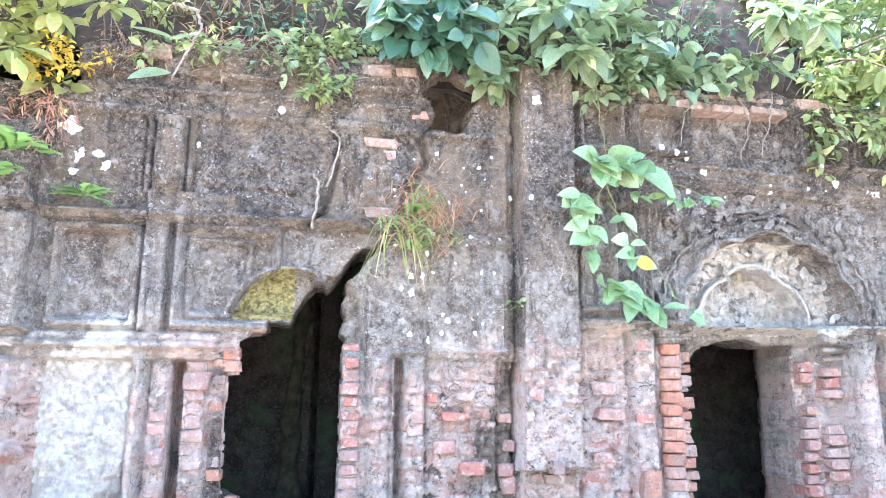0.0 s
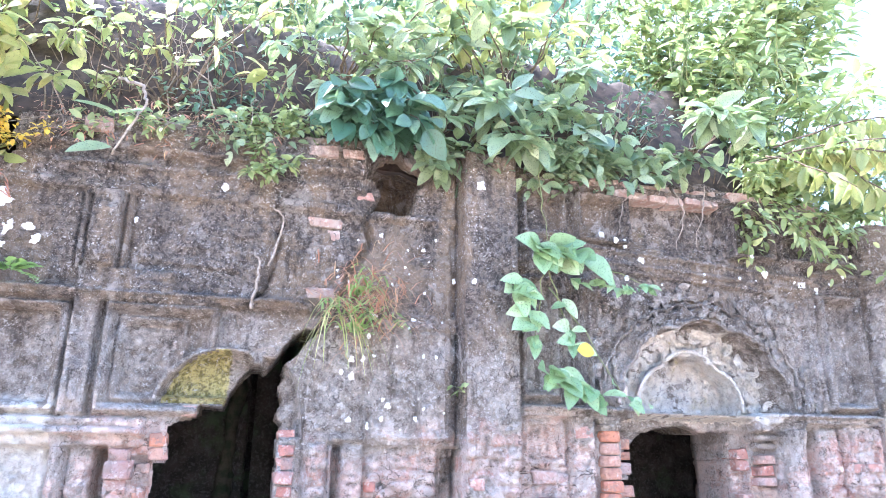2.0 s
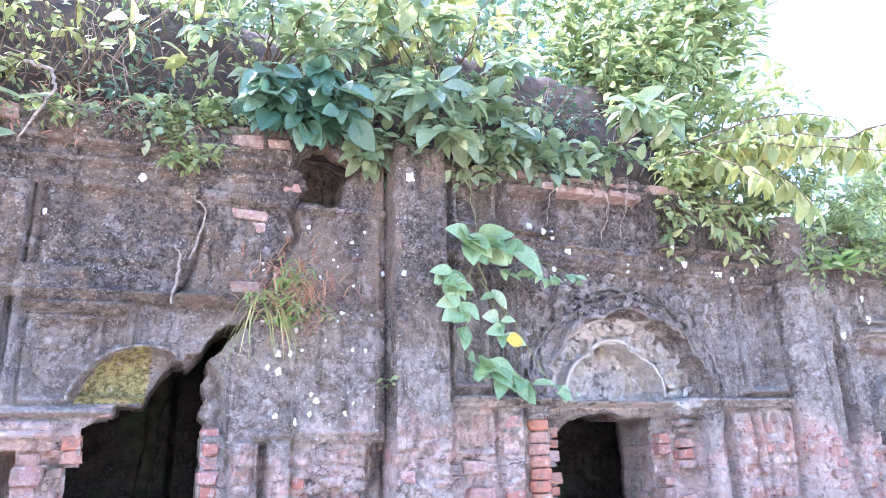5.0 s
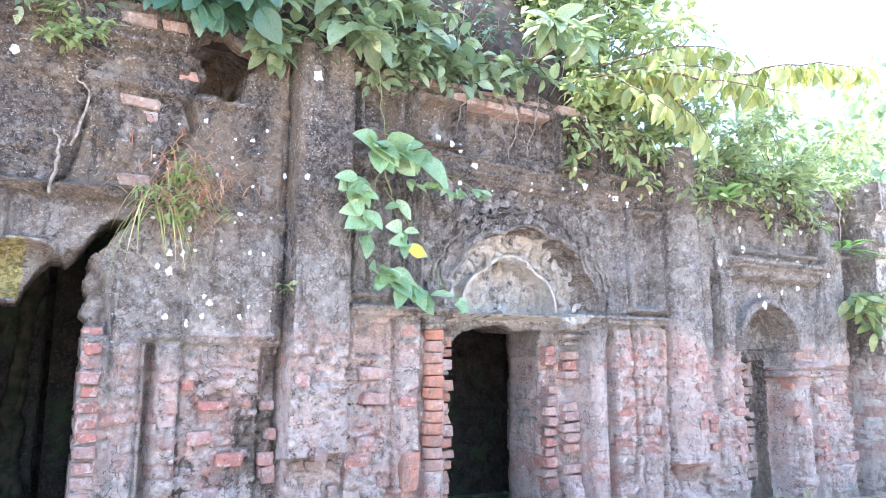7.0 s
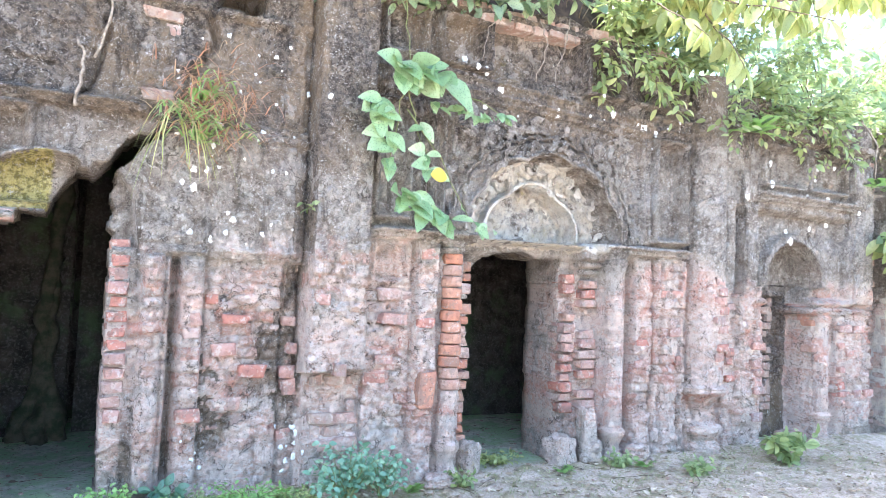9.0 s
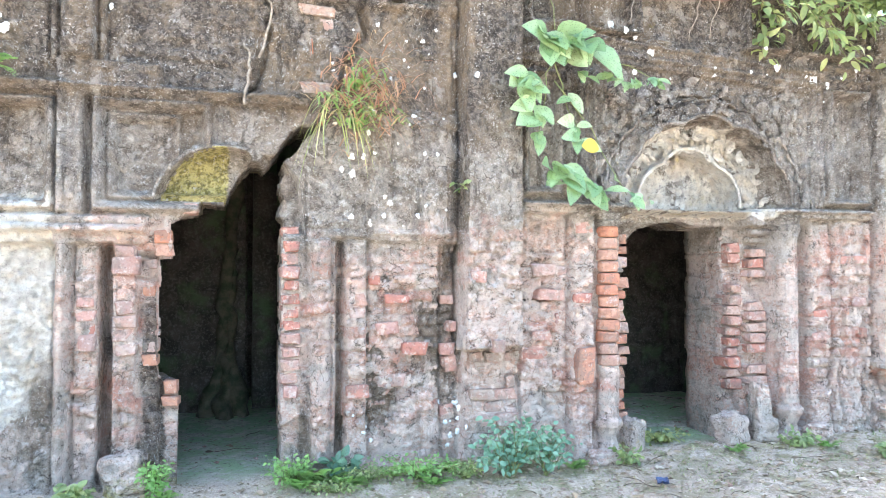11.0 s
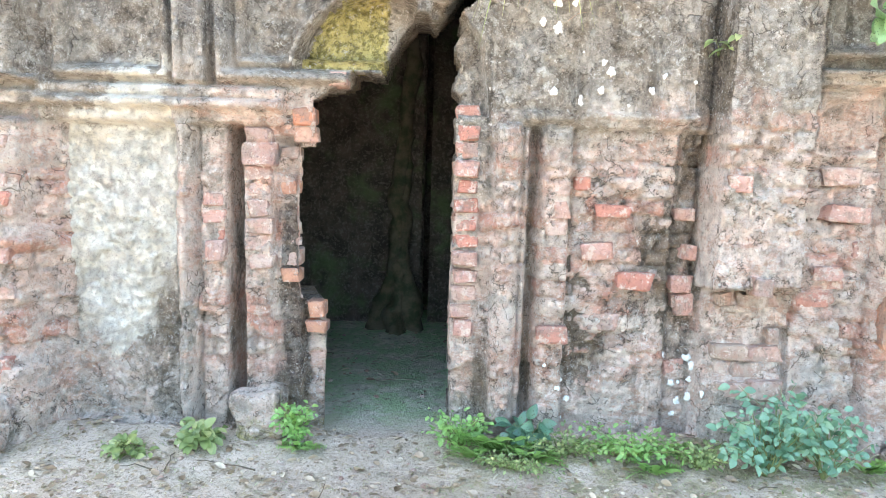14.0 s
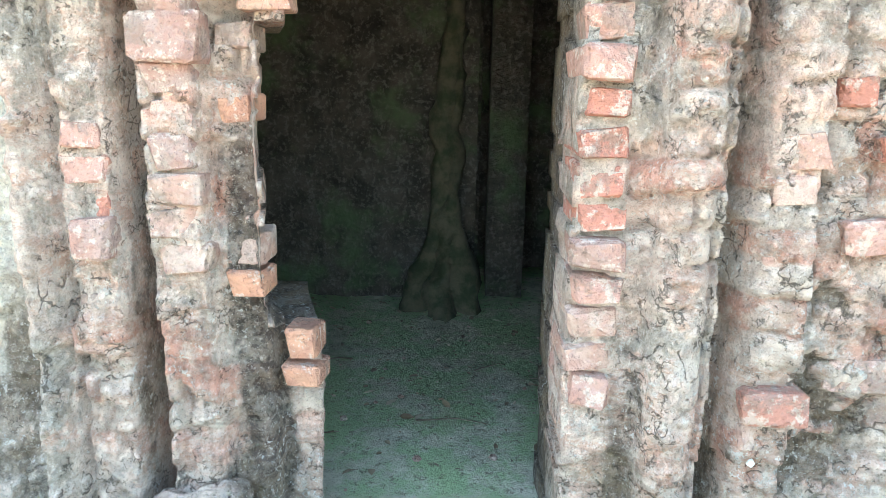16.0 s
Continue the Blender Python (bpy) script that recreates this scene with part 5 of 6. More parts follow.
for i, (x, z, r) in enumerate(spots):
    o = lichen(x, z, r, i)
    o.parent = wall_middle if x > 1.65 else wall_west
rng = random.Random(5)
for i in range(80):
    if i < 18:
        x, z, r = rng.uniform(2.8, 5.4), rng.gauss(3.18, 0.12), rng.choice((0.012, 0.015, 0.02, 0.035))
    elif i < 50:
        x, z, r = rng.uniform(0.7, 1.6), rng.uniform(1.8, 3.3), rng.uniform(0.008, 0.022)
    elif i < 65:
        x, z, r = rng.uniform(5.5, 8.4), rng.uniform(2.0, 3.3), rng.uniform(0.015, 0.05)
    elif i < 80:
        x, z, r = rng.choice((-1.5, 0.95, 1.6, 1.55)) + rng.uniform(-0.12, 0.12), rng.uniform(0.12, 0.5), rng.uniform(0.01, 0.035)
    else:
        x, z, r = rng.uniform(-1.6, 1.6), rng.uniform(2.7, 3.7), rng.uniform(0.008, 0.02)
    o = lichen(x, z, r, 100 + i)
    o.parent = wall_west if x < 1.65 else wall_middle if x < 5.525 else wall_east


# ---- plants ----
def leaf_batch(points, dirs, sizes, ratio=0.45, fold=0.18, droop=0.25, seed=0, tip=0.0, face=0.55, coarse=False):
    """Many leaves as one mesh's verts and faces: each a folded, bent blade of eight corners."""
    rng = np.random.RandomState(seed)
    n = len(points)
    d = dirs / np.linalg.norm(dirs, axis=1, keepdims=True)
    up = np.tile([0.0, -face, 1.0 - face * 0.6], (n, 1)) + rng.normal(0, 0.35, (n, 3))
    side = np.cross(d, up)
    side /= np.linalg.norm(side, axis=1, keepdims=True) + 1e-9
    nor = np.cross(side, d)
    if coarse:
        rows = ((0.28, 0.92), (0.68, 0.80))
    else:
        rows = ((0.10, 0.46), (0.27, 0.86), (0.47, 1.0), (0.67, 0.85), (0.86, 0.48))
    m = len(rows)
    t = np.array([0] + [q for q, _ in rows for _ in range(3)] + [1.0])
    w = np.array([0] + [u for _, v in rows for u in (-v, 0, v)] + [0])
    L = np.asarray(sizes)[:, None]
    rat = ratio * rng.uniform(0.8, 1.2, (n, 1))
    lift = fold * np.abs(w)[None] * rat - droop * (t**2)[None] * rng.uniform(0.4, 1.6, (n, 1))
    P = points[:, None, :] + (L * t[None])[..., None] * d[:, None, :] + (L * rat * 0.5 * w[None])[..., None] * side[:, None, :] + (L * lift)[..., None] * nor[:, None, :]
    o = (3 * m + 2) * np.arange(n)[:, None]
    e = 3 * m + 1
    tris = (o[:, :, None] + np.array([[0, 1, 2], [0, 2, 3], [e - 3, e, e - 2], [e - 2, e, e - 1]])[None]).reshape(-1, 3)
    cells = [c for k in range(m - 1) for c in ((3 * k + 1, 3 * k + 4, 3 * k + 5, 3 * k + 2), (3 * k + 2, 3 * k + 5, 3 * k + 6, 3 * k + 3))]
    quads = (o[:, :, None] + np.array(cells)[None]).reshape(-1, 4)
    return P.reshape(-1, 3), tris, quads


def leaf_mesh(name, batches, material):
    verts, faces, o = [], [], 0
    for v, t, q in batches:
        verts.append(v)
        faces += (t + o).tolist() + (q + o).tolist()
        o += len(v)
    return mesh_of(name, np.concatenate(verts), faces, material, True)


def bent(a, b, sag, n=6, seed=0, wild=0.04):
    rng = random.Random(seed)
    a, b = Vector(a), Vector(b)
    return [a.lerp(b, k / n) + Vector((0, 0, sag * math.sin(math.pi * k / n))) + (Vector([rng.uniform(-wild, wild) for _ in range(3)]) if 0 < k < n else Vector()) for k in range(n + 1)]


def shrub(name, base, tips, label, category, leaf_mat, size=0.14, per=26, ratio=0.5, droop=0.3, stem_mat=None, seed=0, spread=0.16, rise=0.12, outward=0.5, group="", stem_r=0.012, along=0.35):
    """A plant: stems bend from its base to each tip, with leaves set along their outer part and tufts at the ends."""
    rng = np.random.RandomState(seed)
    ob = thing(name, base, label, category, group)
    stems, pts, dirs, sizes = [], [], [], []
    for k, tip in enumerate(tips):
        rel = np.array(tip) - np.array(base)
        line = bent((0, 0, 0), rel, rise * np.linalg.norm(rel), 6, seed + k, 0.05 * np.linalg.norm(rel))
        stems.append(tube(line, stem_r, stem_r * 0.3, 5))
        L = np.array([tuple(p) for p in line])
        for i in range(per):
            s = (along + (1 - along) * rng.rand() ** 0.7) * 6
            j = min(5, int(s))
            p = L[j] + (L[j + 1] - L[j]) * (s - j)
            d = rng.normal(0, 1, 3)
            d[2] = d[2] * 0.5 - droop
            d[1] -= outward
            d = d / np.linalg.norm(d)
            pts.append(p + d * rng.uniform(0, spread))
            dirs.append(d + 0.4 * (L[j + 1] - L[j]))
            sizes.append(size * rng.uniform(0.55, 1.25))
    for v, f in stems:
        part("stem", mesh_of("stem", v, f, stem_mat or DARK_STEM, True), None, ob)
    tagged(part("foliage", leaf_mesh("foliage", [leaf_batch(np.array(pts), np.array(dirs), sizes, ratio, seed=seed, droop=0.25)], leaf_mat), None, ob), kind="stuff")
    return ob


def scatter(n, x, y, z, seed):
    rng = random.Random(seed)
    return [(rng.uniform(*x), rng.uniform(*y), rng.uniform(*z)) for _ in range(n)]


# humus bank on the roof, in which all this grows
def roof_bank():
    xs, ys = np.arange(-4.2, 8.6, 0.12), np.concatenate([np.arange(0.12, 1.2, 0.05), np.arange(1.2, 5.3, 0.12)])
    gx, gy = np.meshgrid(xs, ys, indexing="ij")
    top = np.where(gx < 5.4, 3.86, 3.55) + 1.65 * ramp(gy, 0.14 + 0.25 * (fbm(gx, gx * 0 + 2.0, 0.9, 205) - 0.3), 0.85) ** 0.8 * ramp(gx, -4.2, -3) * ramp(-gx, -6.2, -4.6) + (fbm(gx, gy, 1.2, 201) - 0.5) * 0.5 + (fbm(gx, gy, 5, 203) - 0.5) * 0.22
    top = top * ramp(-gy, -5.25, -5.0) + 3.7 * (1 - ramp(-gy, -5.25, -5.0))
    idx = np.arange(gx.size).reshape(gx.shape)
    f = np.stack([idx[:-1, :-1], idx[1:, :-1], idx[1:, 1:], idx[:-1, 1:]], -1)
    # Added opening above the ceiling gap, so that sky reaches the second room.
    hole = (gx[:-1, :-1] > 3.05) & (gx[:-1, :-1] < 4.25) & (gy[:-1, :-1] > 1.7) & (gy[:-1, :-1] < 2.45)
    f = f[~hole]
    return tagged(new("roof_bank", mesh_of("roof_bank", np.stack([gx, gy, top], -1).reshape(-1, 3), f, SOIL, True)), "dark bank of humus and debris on the ruined roof", "bank", kind="structure")


roof_bank()

# shrubs along the wall top
BUSHES = [
    ("heart_leaf_shrub", (0.95, 0.15, 4.25), 20, (0.50, 1.35), (-0.45, -0.12), (4.02, 4.55), "dense dark green bush with drooping heart-shaped leaves on the wall top", LEAF_DARK, 0.23, 18, 0.60, 1.1, 0.10, 0.35),
    ("broad_leaf_shrub", (1.95, 0.30, 4.2), 15, (1.40, 2.75), (-0.55, -0.1), (4.0, 4.65), "broad-leaved green bush with gnawed leaves over the wall top", LEAF_BROAD, 0.24, 12, 0.50, 0.3, 0.07, 0.74),
    ("broad_leaf_shrub", (3.2, 0.30, 4.1), 15, (2.4, 4.2), (-0.42, -0.1), (3.98, 4.22), "broad-leaved creeper trailing along the wall top", LEAF_BROAD, 0.17, 13, 0.62, 0.5, 0.08, 0.45),
    ("broad_leaf_shrub", (4.2, 0.4, 4.5), 7, (3.65, 4.3), (-0.6, -0.2), (4.35, 4.75), "pale green broad-leaved branch leaning off the roof", LEAF_BROAD, 0.26, 9, 0.5, 0.5, 0.05, 0.85),
    ("hanging_creeper", (4.6, 0.2, 4.2), 30, (4.25, 5.5), (-0.45, -0.08), (3.30, 4.5), "fresh green creeper hanging down the facade", LEAF_SMALL, 0.11, 30, 0.42, 0.6, 0.12, 0.35),
    ("sunlit_shrub", (-2.0, 0.3, 3.9), 30, (-3.4, -1.25), (-0.7, 0.0), (3.55, 4.7), "sunlit yellow-green bush spilling over the wall", LEAF_YELLOW, 0.19, 18, 0.5, 0.35, 0.12, 0.55),
    ("sunlit_shrub", (-2.2, 0.6, 4.5), 34, (-3.9, -0.9), (-0.5, 0.8), (4.5, 6.2), "tall sunlit yellow-green bush on the roof", LEAF_YELLOW, 0.21, 18, 0.5, 0.2, 0.12, 0.6),
    ("roof_shrub", (-0.7, 0.35, 4.3), 14, (-1.5, 0.2), (-0.35, 0.3), (4.35, 5.5), "sparse leggy shrub with bare stems on the roof edge", LEAF_YELLOW, 0.17, 5, 0.5, 0.3, 0.06, 0.75),
    ("roof_shrub", (-0.1, 0.9, 4.9), 10, (-0.9, 0.6), (0.1, 0.9), (5.3, 6.4), "light green bush growing from roof debris", LEAF_SMALL, 0.15, 20, 0.5, 0.3, 0.16, 0.5),
    ("roof_shrub", (0.7, 0.5, 4.6), 20, (0.0, 1.5), (-0.35, 0.5), (4.55, 5.5), "green bush growing from roof debris", LEAF_BROAD, 0.19, 13, 0.48, 0.3, 0.08, 0.6),
    ("roof_shrub", (2.3, 0.6, 4.7), 22, (1.3, 3.2), (-0.4, 0.6), (4.6, 5.7), "bright green bush with arching leafy stems on the roof", LEAF_BROAD, 0.24, 13, 0.46, 0.4, 0.07, 0.66),
    ("roof_shrub", (2.4, 0.9, 5.0), 20, (1.2, 3.4), (-0.1, 0.9), (5.3, 6.6), "sunlit bush growing from roof debris", LEAF_YELLOW, 0.22, 15, 0.46, 0.35, 0.10, 0.6),
    ("roof_shrub", (4.6, 1.0, 4.7), 28, (3.9, 6.0), (0.0, 1.6), (4.9, 6.6), "leafy green bush growing from roof debris", LEAF_SMALL, 0.15, 30, 0.48, 0.35, 0.20, 0.35),
    ("roof_shrub", (5.2, 0.4, 4.2), 32, (4.5, 6.3), (-0.7, 0.6), (4.15, 5.9), "bright green leafy bush leaning out over the wall", LEAF_SMALL, 0.15, 30, 0.46, 0.4, 0.16, 0.35),
    ("thicket", (5.6, 1.4, 4.6), 40, (5.2, 7.2), (0.7, 1.6), (6.5, 8.8), "tall sunlit bamboo-like thicket on the roof", LEAF_SMALL, 0.22, 40, 0.42, 0.3, 0.30, 0.35),
    ("thicket", (-3.0, 1.8, 5.3), 26, (-6.0, -0.8), (1.0, 2.6), (5.6, 8.6), "tall sunlit thicket behind the ruined roof edge", LEAF_YELLOW, 0.20, 40, 0.48, 0.25, 0.30, 0.45),
    ("thicket", (0.3, 1.9, 5.4), 22, (-1.6, 2.2), (1.2, 2.8), (5.8, 8.8), "tall bright thicket behind the ruined roof edge", LEAF_SMALL, 0.17, 44, 0.48, 0.25, 0.30, 0.45),
    ("thicket", (3.2, 2.0, 5.4), 24, (1.4, 4.6), (1.3, 3.0), (5.8, 8.8), "tall green thicket behind the ruined roof edge", LEAF_BROAD, 0.19, 42, 0.48, 0.25, 0.30, 0.45),
    ("thicket", (4.9, 1.6, 4.7), 60, (3.9, 6.0), (0.6, 2.2), (5.2, 8.2), "fresh green thicket behind the ruined roof edge", LEAF_SMALL, 0.17, 46, 0.48, 0.25, 0.30, 0.35),
]
for k, (name, base, count, xr, yr, zr, label, mat, size, per, ratio, droop, spread, along) in enumerate(BUSHES):
    shrub(name, base, scatter(count, xr, yr, zr, k + 1), label, "bush", mat, size, per, ratio, droop, GREEN_STEM if mat is LEAF_SMALL else DARK_STEM, 3 + 2 * k, spread, 0.2 if k < 3 else 0.08, 0.5, "bushes on the ruin", 0.012, along)

for k, x in enumerate((-1.0, -0.3, 0.5, 1.6, 2.6, 3.5)):
    shrub("bank_undergrowth", (x, 0.45, 4.4), scatter(16, (x - 0.5, x + 0.5), (-0.05, 0.5), (4.1, 5.5), 80 + k), "small-leaved undergrowth on the dark bank of the roof", "undergrowth", (LEAF_SMALL, LEAF_DARK)[k % 2], 0.08, 16, 0.5, 0.4, DARK_STEM, 180 + k, 0.14, 0.08, 0.6, "undergrowth on the roof bank", 0.005, 0.4)


def roof_twigs():
    """Bare, bent twigs standing and hanging at the roof edge."""
    rng = random.Random(41)
    for k in range(7):
        x = (-1.3, -0.75, -0.2, 1.35, 2.2, 3.2, 4.1)[k]
        ob = thing("bare_twigs", (x, 0.05, 4.0), "pale bare twigs and dry roots on the broken wall head", "twigs", "bare twigs on the wall head")
        for i in range(13):
            up = i % 3
            a = (rng.uniform(-0.3, 0.3), rng.uniform(0.0, 0.25), rng.uniform(-0.05, 0.45))
            b = (a[0] + rng.gauss(0, 0.3), rng.uniform(-0.4, -0.12), a[2] + (rng.uniform(0.2, 0.9) if up else -rng.uniform(0.15, 0.5)))
            part("twig", mesh_of("twig", *tube(bent(a, b, rng.uniform(-0.08, 0.12), 7, rng.random(), 0.035), rng.uniform(0.004, 0.009), 0.002, 5), ROOT if i % 2 else DARK_STEM, True), None, ob)


roof_twigs()
shrub("small_leaf_creeper", (6.6, 0.3, 3.7), scatter(40, (5.6, 7.7), (-0.36, 0.1), (3.0, 4.6), 15), "small-leaved green creeper over the broken wall head", "creeper", LEAF_SMALL, 0.09, 44, 0.5, 0.4, seed=31, spread=0.14, stem_r=0.006)
shrub("small_leaf_creeper", (8.2, 0.4, 3.7), scatter(40, (7.2, 9.6), (-0.45, 0.5), (3.1, 4.9), 16), "small-leaved green creeper over the broken wall head", "creeper", LEAF_SMALL, 0.10, 40, 0.5, 0.4, seed=33, spread=0.16, stem_r=0.006)
shrub("crevice_plant", (8.70, 0.1, 2.15), scatter(9, (8.3, 9.3), (-0.7, -0.25), (1.75, 2.45), 17), "green broad-leaved plant rooted in the ruined gap", "plant", LEAF_SMALL, 0.20, 10, 0.5, 0.5, GREEN_STEM, seed=35, spread=0.1)
shrub("heart_leaf_shrub", (0.3, 0.2, 4.1), scatter(9, (-0.2, 0.5), (-0.2, 0.1), (4.0, 4.35), 18), "low green undergrowth at the broken cornice", "bush", LEAF_SMALL, 0.08, 30, 0.5, 0.4, seed=37, spread=0.12)
shrub("dry_undergrowth", (-0.9, 0.2, 4.0), scatter(16, (-1.7, 0.3), (-0.16, 0.1), (3.75, 4.2), 19), "dry reddish undergrowth along the broken cornice", "undergrowth", LEAF_DRY, 0.07, 46, 0.14, 0.6, seed=39, spread=0.16, stem_r=0.004)
shrub("dry_undergrowth", (-2.0, 0.1, 3.6), scatter(16, (-2.6, -1.5), (-0.30, -0.1), (2.9, 3.6), 20), "dry reddish weeds hanging on the facade", "undergrowth", LEAF_DRY, 0.08, 40, 0.14, 0.8, seed=41, spread=0.14, stem_r=0.004)
for k, (x0, x1, n, mat, size, label) in enumerate(((-1.3, -0.4, 16, LEAF_SMALL, 0.09, "small green weeds matting the broken cornice"), (-0.5, 0.45, 16, LEAF_BROAD, 0.10, "green weeds matting the broken cornice"), (1.25, 1.9, 12, LEAF_BROAD, 0.16, "leafy green weeds over the roof notch"), (2.0, 3.4, 22, LEAF_BROAD, 0.15, "round-leaved green creeper along the wall head"), (5.4, 6.2, 16, LEAF_SMALL, 0.10, "green creeper round the column head"))):
    shrub("cornice_weeds", ((x0 + x1) / 2, 0.15, 3.92), scatter(n, (x0, x1), (-0.26, -0.02), (3.82, 4.22), 60 + k), label, "weeds", mat, size, 9 if k < 2 else 16, 0.5, 0.5, GREEN_STEM, 160 + k, 0.10, 0.08, 0.5, "weeds on the cornice", 0.004)
shrub("yellow_flower_weed", (-1.75, 0.05, 3.65), scatter(10, (-2.0, -1.35), (-0.3, -0.12), (3.55, 3.85), 21), "weed with small yellow flowers on the cornice", "weed", LEAF_GOLD, 0.045, 30, 0.6, 0.4, GREEN_STEM, seed=43, spread=0.09, stem_r=0.004)
shrub("facade_seedling", (0.05, -0.06, 3.60), [(0.15, -0.18, 3.72), (0.30, -0.2, 3.70), (0.12, -0.22, 3.85), (0.40, -0.2, 3.76), (0.22, -0.24, 3.64), (0.0, -0.2, 3.62), (0.02, -0.16, 3.98)], "bright green small-leaved seedling rooted in the cornice", "plant", LEAF_SMALL, 0.075, 26, 0.5, 0.2, seed=45, spread=0.06, stem_r=0.006)
shrub("wall_seedling", (1.66, -0.02, 2.10), [(1.60, -0.12, 2.13), (1.70, -0.2, 2.14), (1.64, -0.16, 2.08)], "tiny green seedling in the pilaster corner", "plant", LEAF_SMALL, 0.07, 4, 0.5, 0.2, GREEN_STEM, seed=47, spread=0.02, stem_r=0.003)

# the vine that hangs beside the cusped arch
vine = thing("hanging_vine", (2.30, -0.10, 4.0), "green vine with gnawed leaves and one yellow leaf on the facade", "vine")
for line in (bent((0, 0.18, 0.02), (0, -0.10, -0.05), 0.05, 4, 9, 0.01) + bent((0, -0.10, -0.05), (0.02, -0.16, -0.85), 0.0, 8, 1, 0.015)[1:], bent((0.02, -0.16, -0.85), (-0.12, -0.16, -1.6), 0.05, 6, 2, 0.02),
             bent((0.02, -0.16, -0.95), (0.22, -0.16, -1.55), 0.05, 6, 3, 0.02), bent((0.02, -0.16, -1.1), (0.62, -0.16, -1.93), 0.06, 6, 4, 0.02), bent((0.02, -0.16, -0.85), (0.95, -0.14, -1.05), 0.04, 6, 6, 0.02)):
    part("stem", mesh_of("stem", *tube(line, 0.006, 0.003, 5), GREEN_STEM, True), None, vine)


def leaves_along(a, b, n, size, ratio, seed, sag=0.0, fan=0.8, down=0.5):
    rng = np.random.RandomState(seed)
    t = rng.rand(n, 1)
    p = np.array(a) + (np.array(b) - np.array(a)) * t + rng.normal(0, 0.02, (n, 3))
    d = np.stack([rng.normal(0, fan, n), -0.7 - 0.4 * rng.rand(n), rng.normal(-down, 0.35, n)], 1)
    return leaf_batch(p, d, size * rng.uniform(0.7, 1.2, n), ratio, seed=seed, droop=0.3, face=0.85)


tagged(part("foliage", leaf_mesh("foliage", [leaves_along((-0.12, -0.18, -0.78), (0.30, -0.18, -0.86), 22, 0.26, 0.58, 1, down=0.35), leaves_along((-0.30, -0.16, -1.08), (0.0, -0.16, -1.2), 13, 0.20, 0.55, 2),
     leaves_along((-0.14, -0.16, -1.25), (-0.08, -0.16, -1.55), 9, 0.19, 0.6, 3, down=0.8), leaves_along((0.14, -0.16, -1.15), (0.2, -0.16, -1.55), 8, 0.17, 0.55, 4),
     leaves_along((-0.1, -0.16, -1.72), (0.5, -0.16, -1.95), 22, 0.20, 0.62, 5), leaves_along((0.2, -0.14, -1.0), (0.95, -0.12, -1.06), 30, 0.12, 0.55, 6, down=0.3), leaves_along((0.5, -0.14, -1.85), (0.85, -0.12, -1.98), 7, 0.13, 0.55, 7)], LEAF_VINE), None, vine), kind="stuff")
part("withered_leaf", leaf_mesh("withered_leaf", [leaf_batch(np.array([[0.17, -0.30, -1.60]]), np.array([[1.0, -0.1, -0.1]]), [0.14], 0.75, seed=3, droop=0.05, face=1.3)], LEAF_GOLD), None, vine, "single withered yellow leaf")


# tufts of blades: ferns and weeds in the crack and on the walls
def blades(n, base, reach, up, width, seed, curl=0.9, spread=0.05):
    """Narrow arching blades from one place."""
    rng = np.random.RandomState(seed)
    verts, faces = [], []
    for k in range(n):
        a = rng.uniform(0, 2 * math.pi)
        out = np.array([math.cos(a), -abs(math.sin(a)) * 0.9 - 0.15, 0])
        L = reach * rng.uniform(0.5, 1.2)
        b = np.array(base) + rng.normal(0, spread, 3)
        side = np.cross(out, [0, 0, 1])
        side = side / np.linalg.norm(side)
        o = len(verts)
        for i in range(6):
            t = i / 5
            c = b + out * L * t * 0.8 + np.array([0, 0, up * L * t - curl * L * t * t])
            w = width * (1 - t) ** 0.7 * 0.5
            verts += [tuple(c - side * w), tuple(c + side * w)]
        faces += [(o + 2 * i, o + 2 * i + 1, o + 2 * i + 3, o + 2 * i + 2) for i in range(5)]
    return verts, faces


def frond(base, d, L, seed):
    """One fern frond as a single skin: a midrib strip with leaflets growing out of it on both sides."""
    rng = np.random.RandomState(seed)
    d = np.array(d) / np.linalg.norm(d)
    side = np.cross(d, [0, 0, 1.0])
    side /= np.linalg.norm(side)
    n = 30
    t = np.linspace(0, 1, n)
    rib = np.array(base) + d * L * t[:, None] + np.array([0, 0, -0.45 * L])[None] * (t**2)[:, None]
    verts = [tuple(p - side * 0.002) for p in rib] + [tuple(p + side * 0.002) for p in rib]
    faces = [(i, i + 1, n + i + 1, n + i) for i in range(n - 1)]
    for i in range(3, n - 1, 2):
        w = L * 0.26 * math.sin(math.pi * min(0.96, 0.15 + 0.85 * t[i])) + 0.008
        for s, o in ((-1, 0), (1, n)):
            tip = rib[i] + s * side * w + d * w * 0.45 + rng.normal(0, 0.004, 3) - np.array([0, 0, 0.15 * w])
            mid = (rib[i] * 0.45 + tip * 0.55) + d * w * 0.16
            low = (rib[i] * 0.45 + tip * 0.55) - d * w * 0.12
            k = len(verts)
            verts += [tuple(low), tuple(tip), tuple(mid)]
            faces.append((o + i, k, k + 1, k + 2, o + i + 1) if s > 0 else (o + i + 1, k + 2, k + 1, k, o + i))
    return verts, faces


def fern(name, base, fronds, L, label, seed, down=0.0, mat=None, group="ferns"):
    rng = np.random.RandomState(seed)
    ob = thing(name, base, label, "fern", group)
    for k in range(fronds):
        a = -math.pi / 2 + rng.uniform(-1.5, 1.5)
        d = (math.cos(a), math.sin(a) * 0.7, rng.uniform(0.5, 1.4) - down)
        part("frond", mesh_of("frond", *frond((0, 0, 0), d, L * rng.uniform(0.7, 1.15), seed * 31 + k), mat or LEAF_FERN, True), None, ob)
    return ob


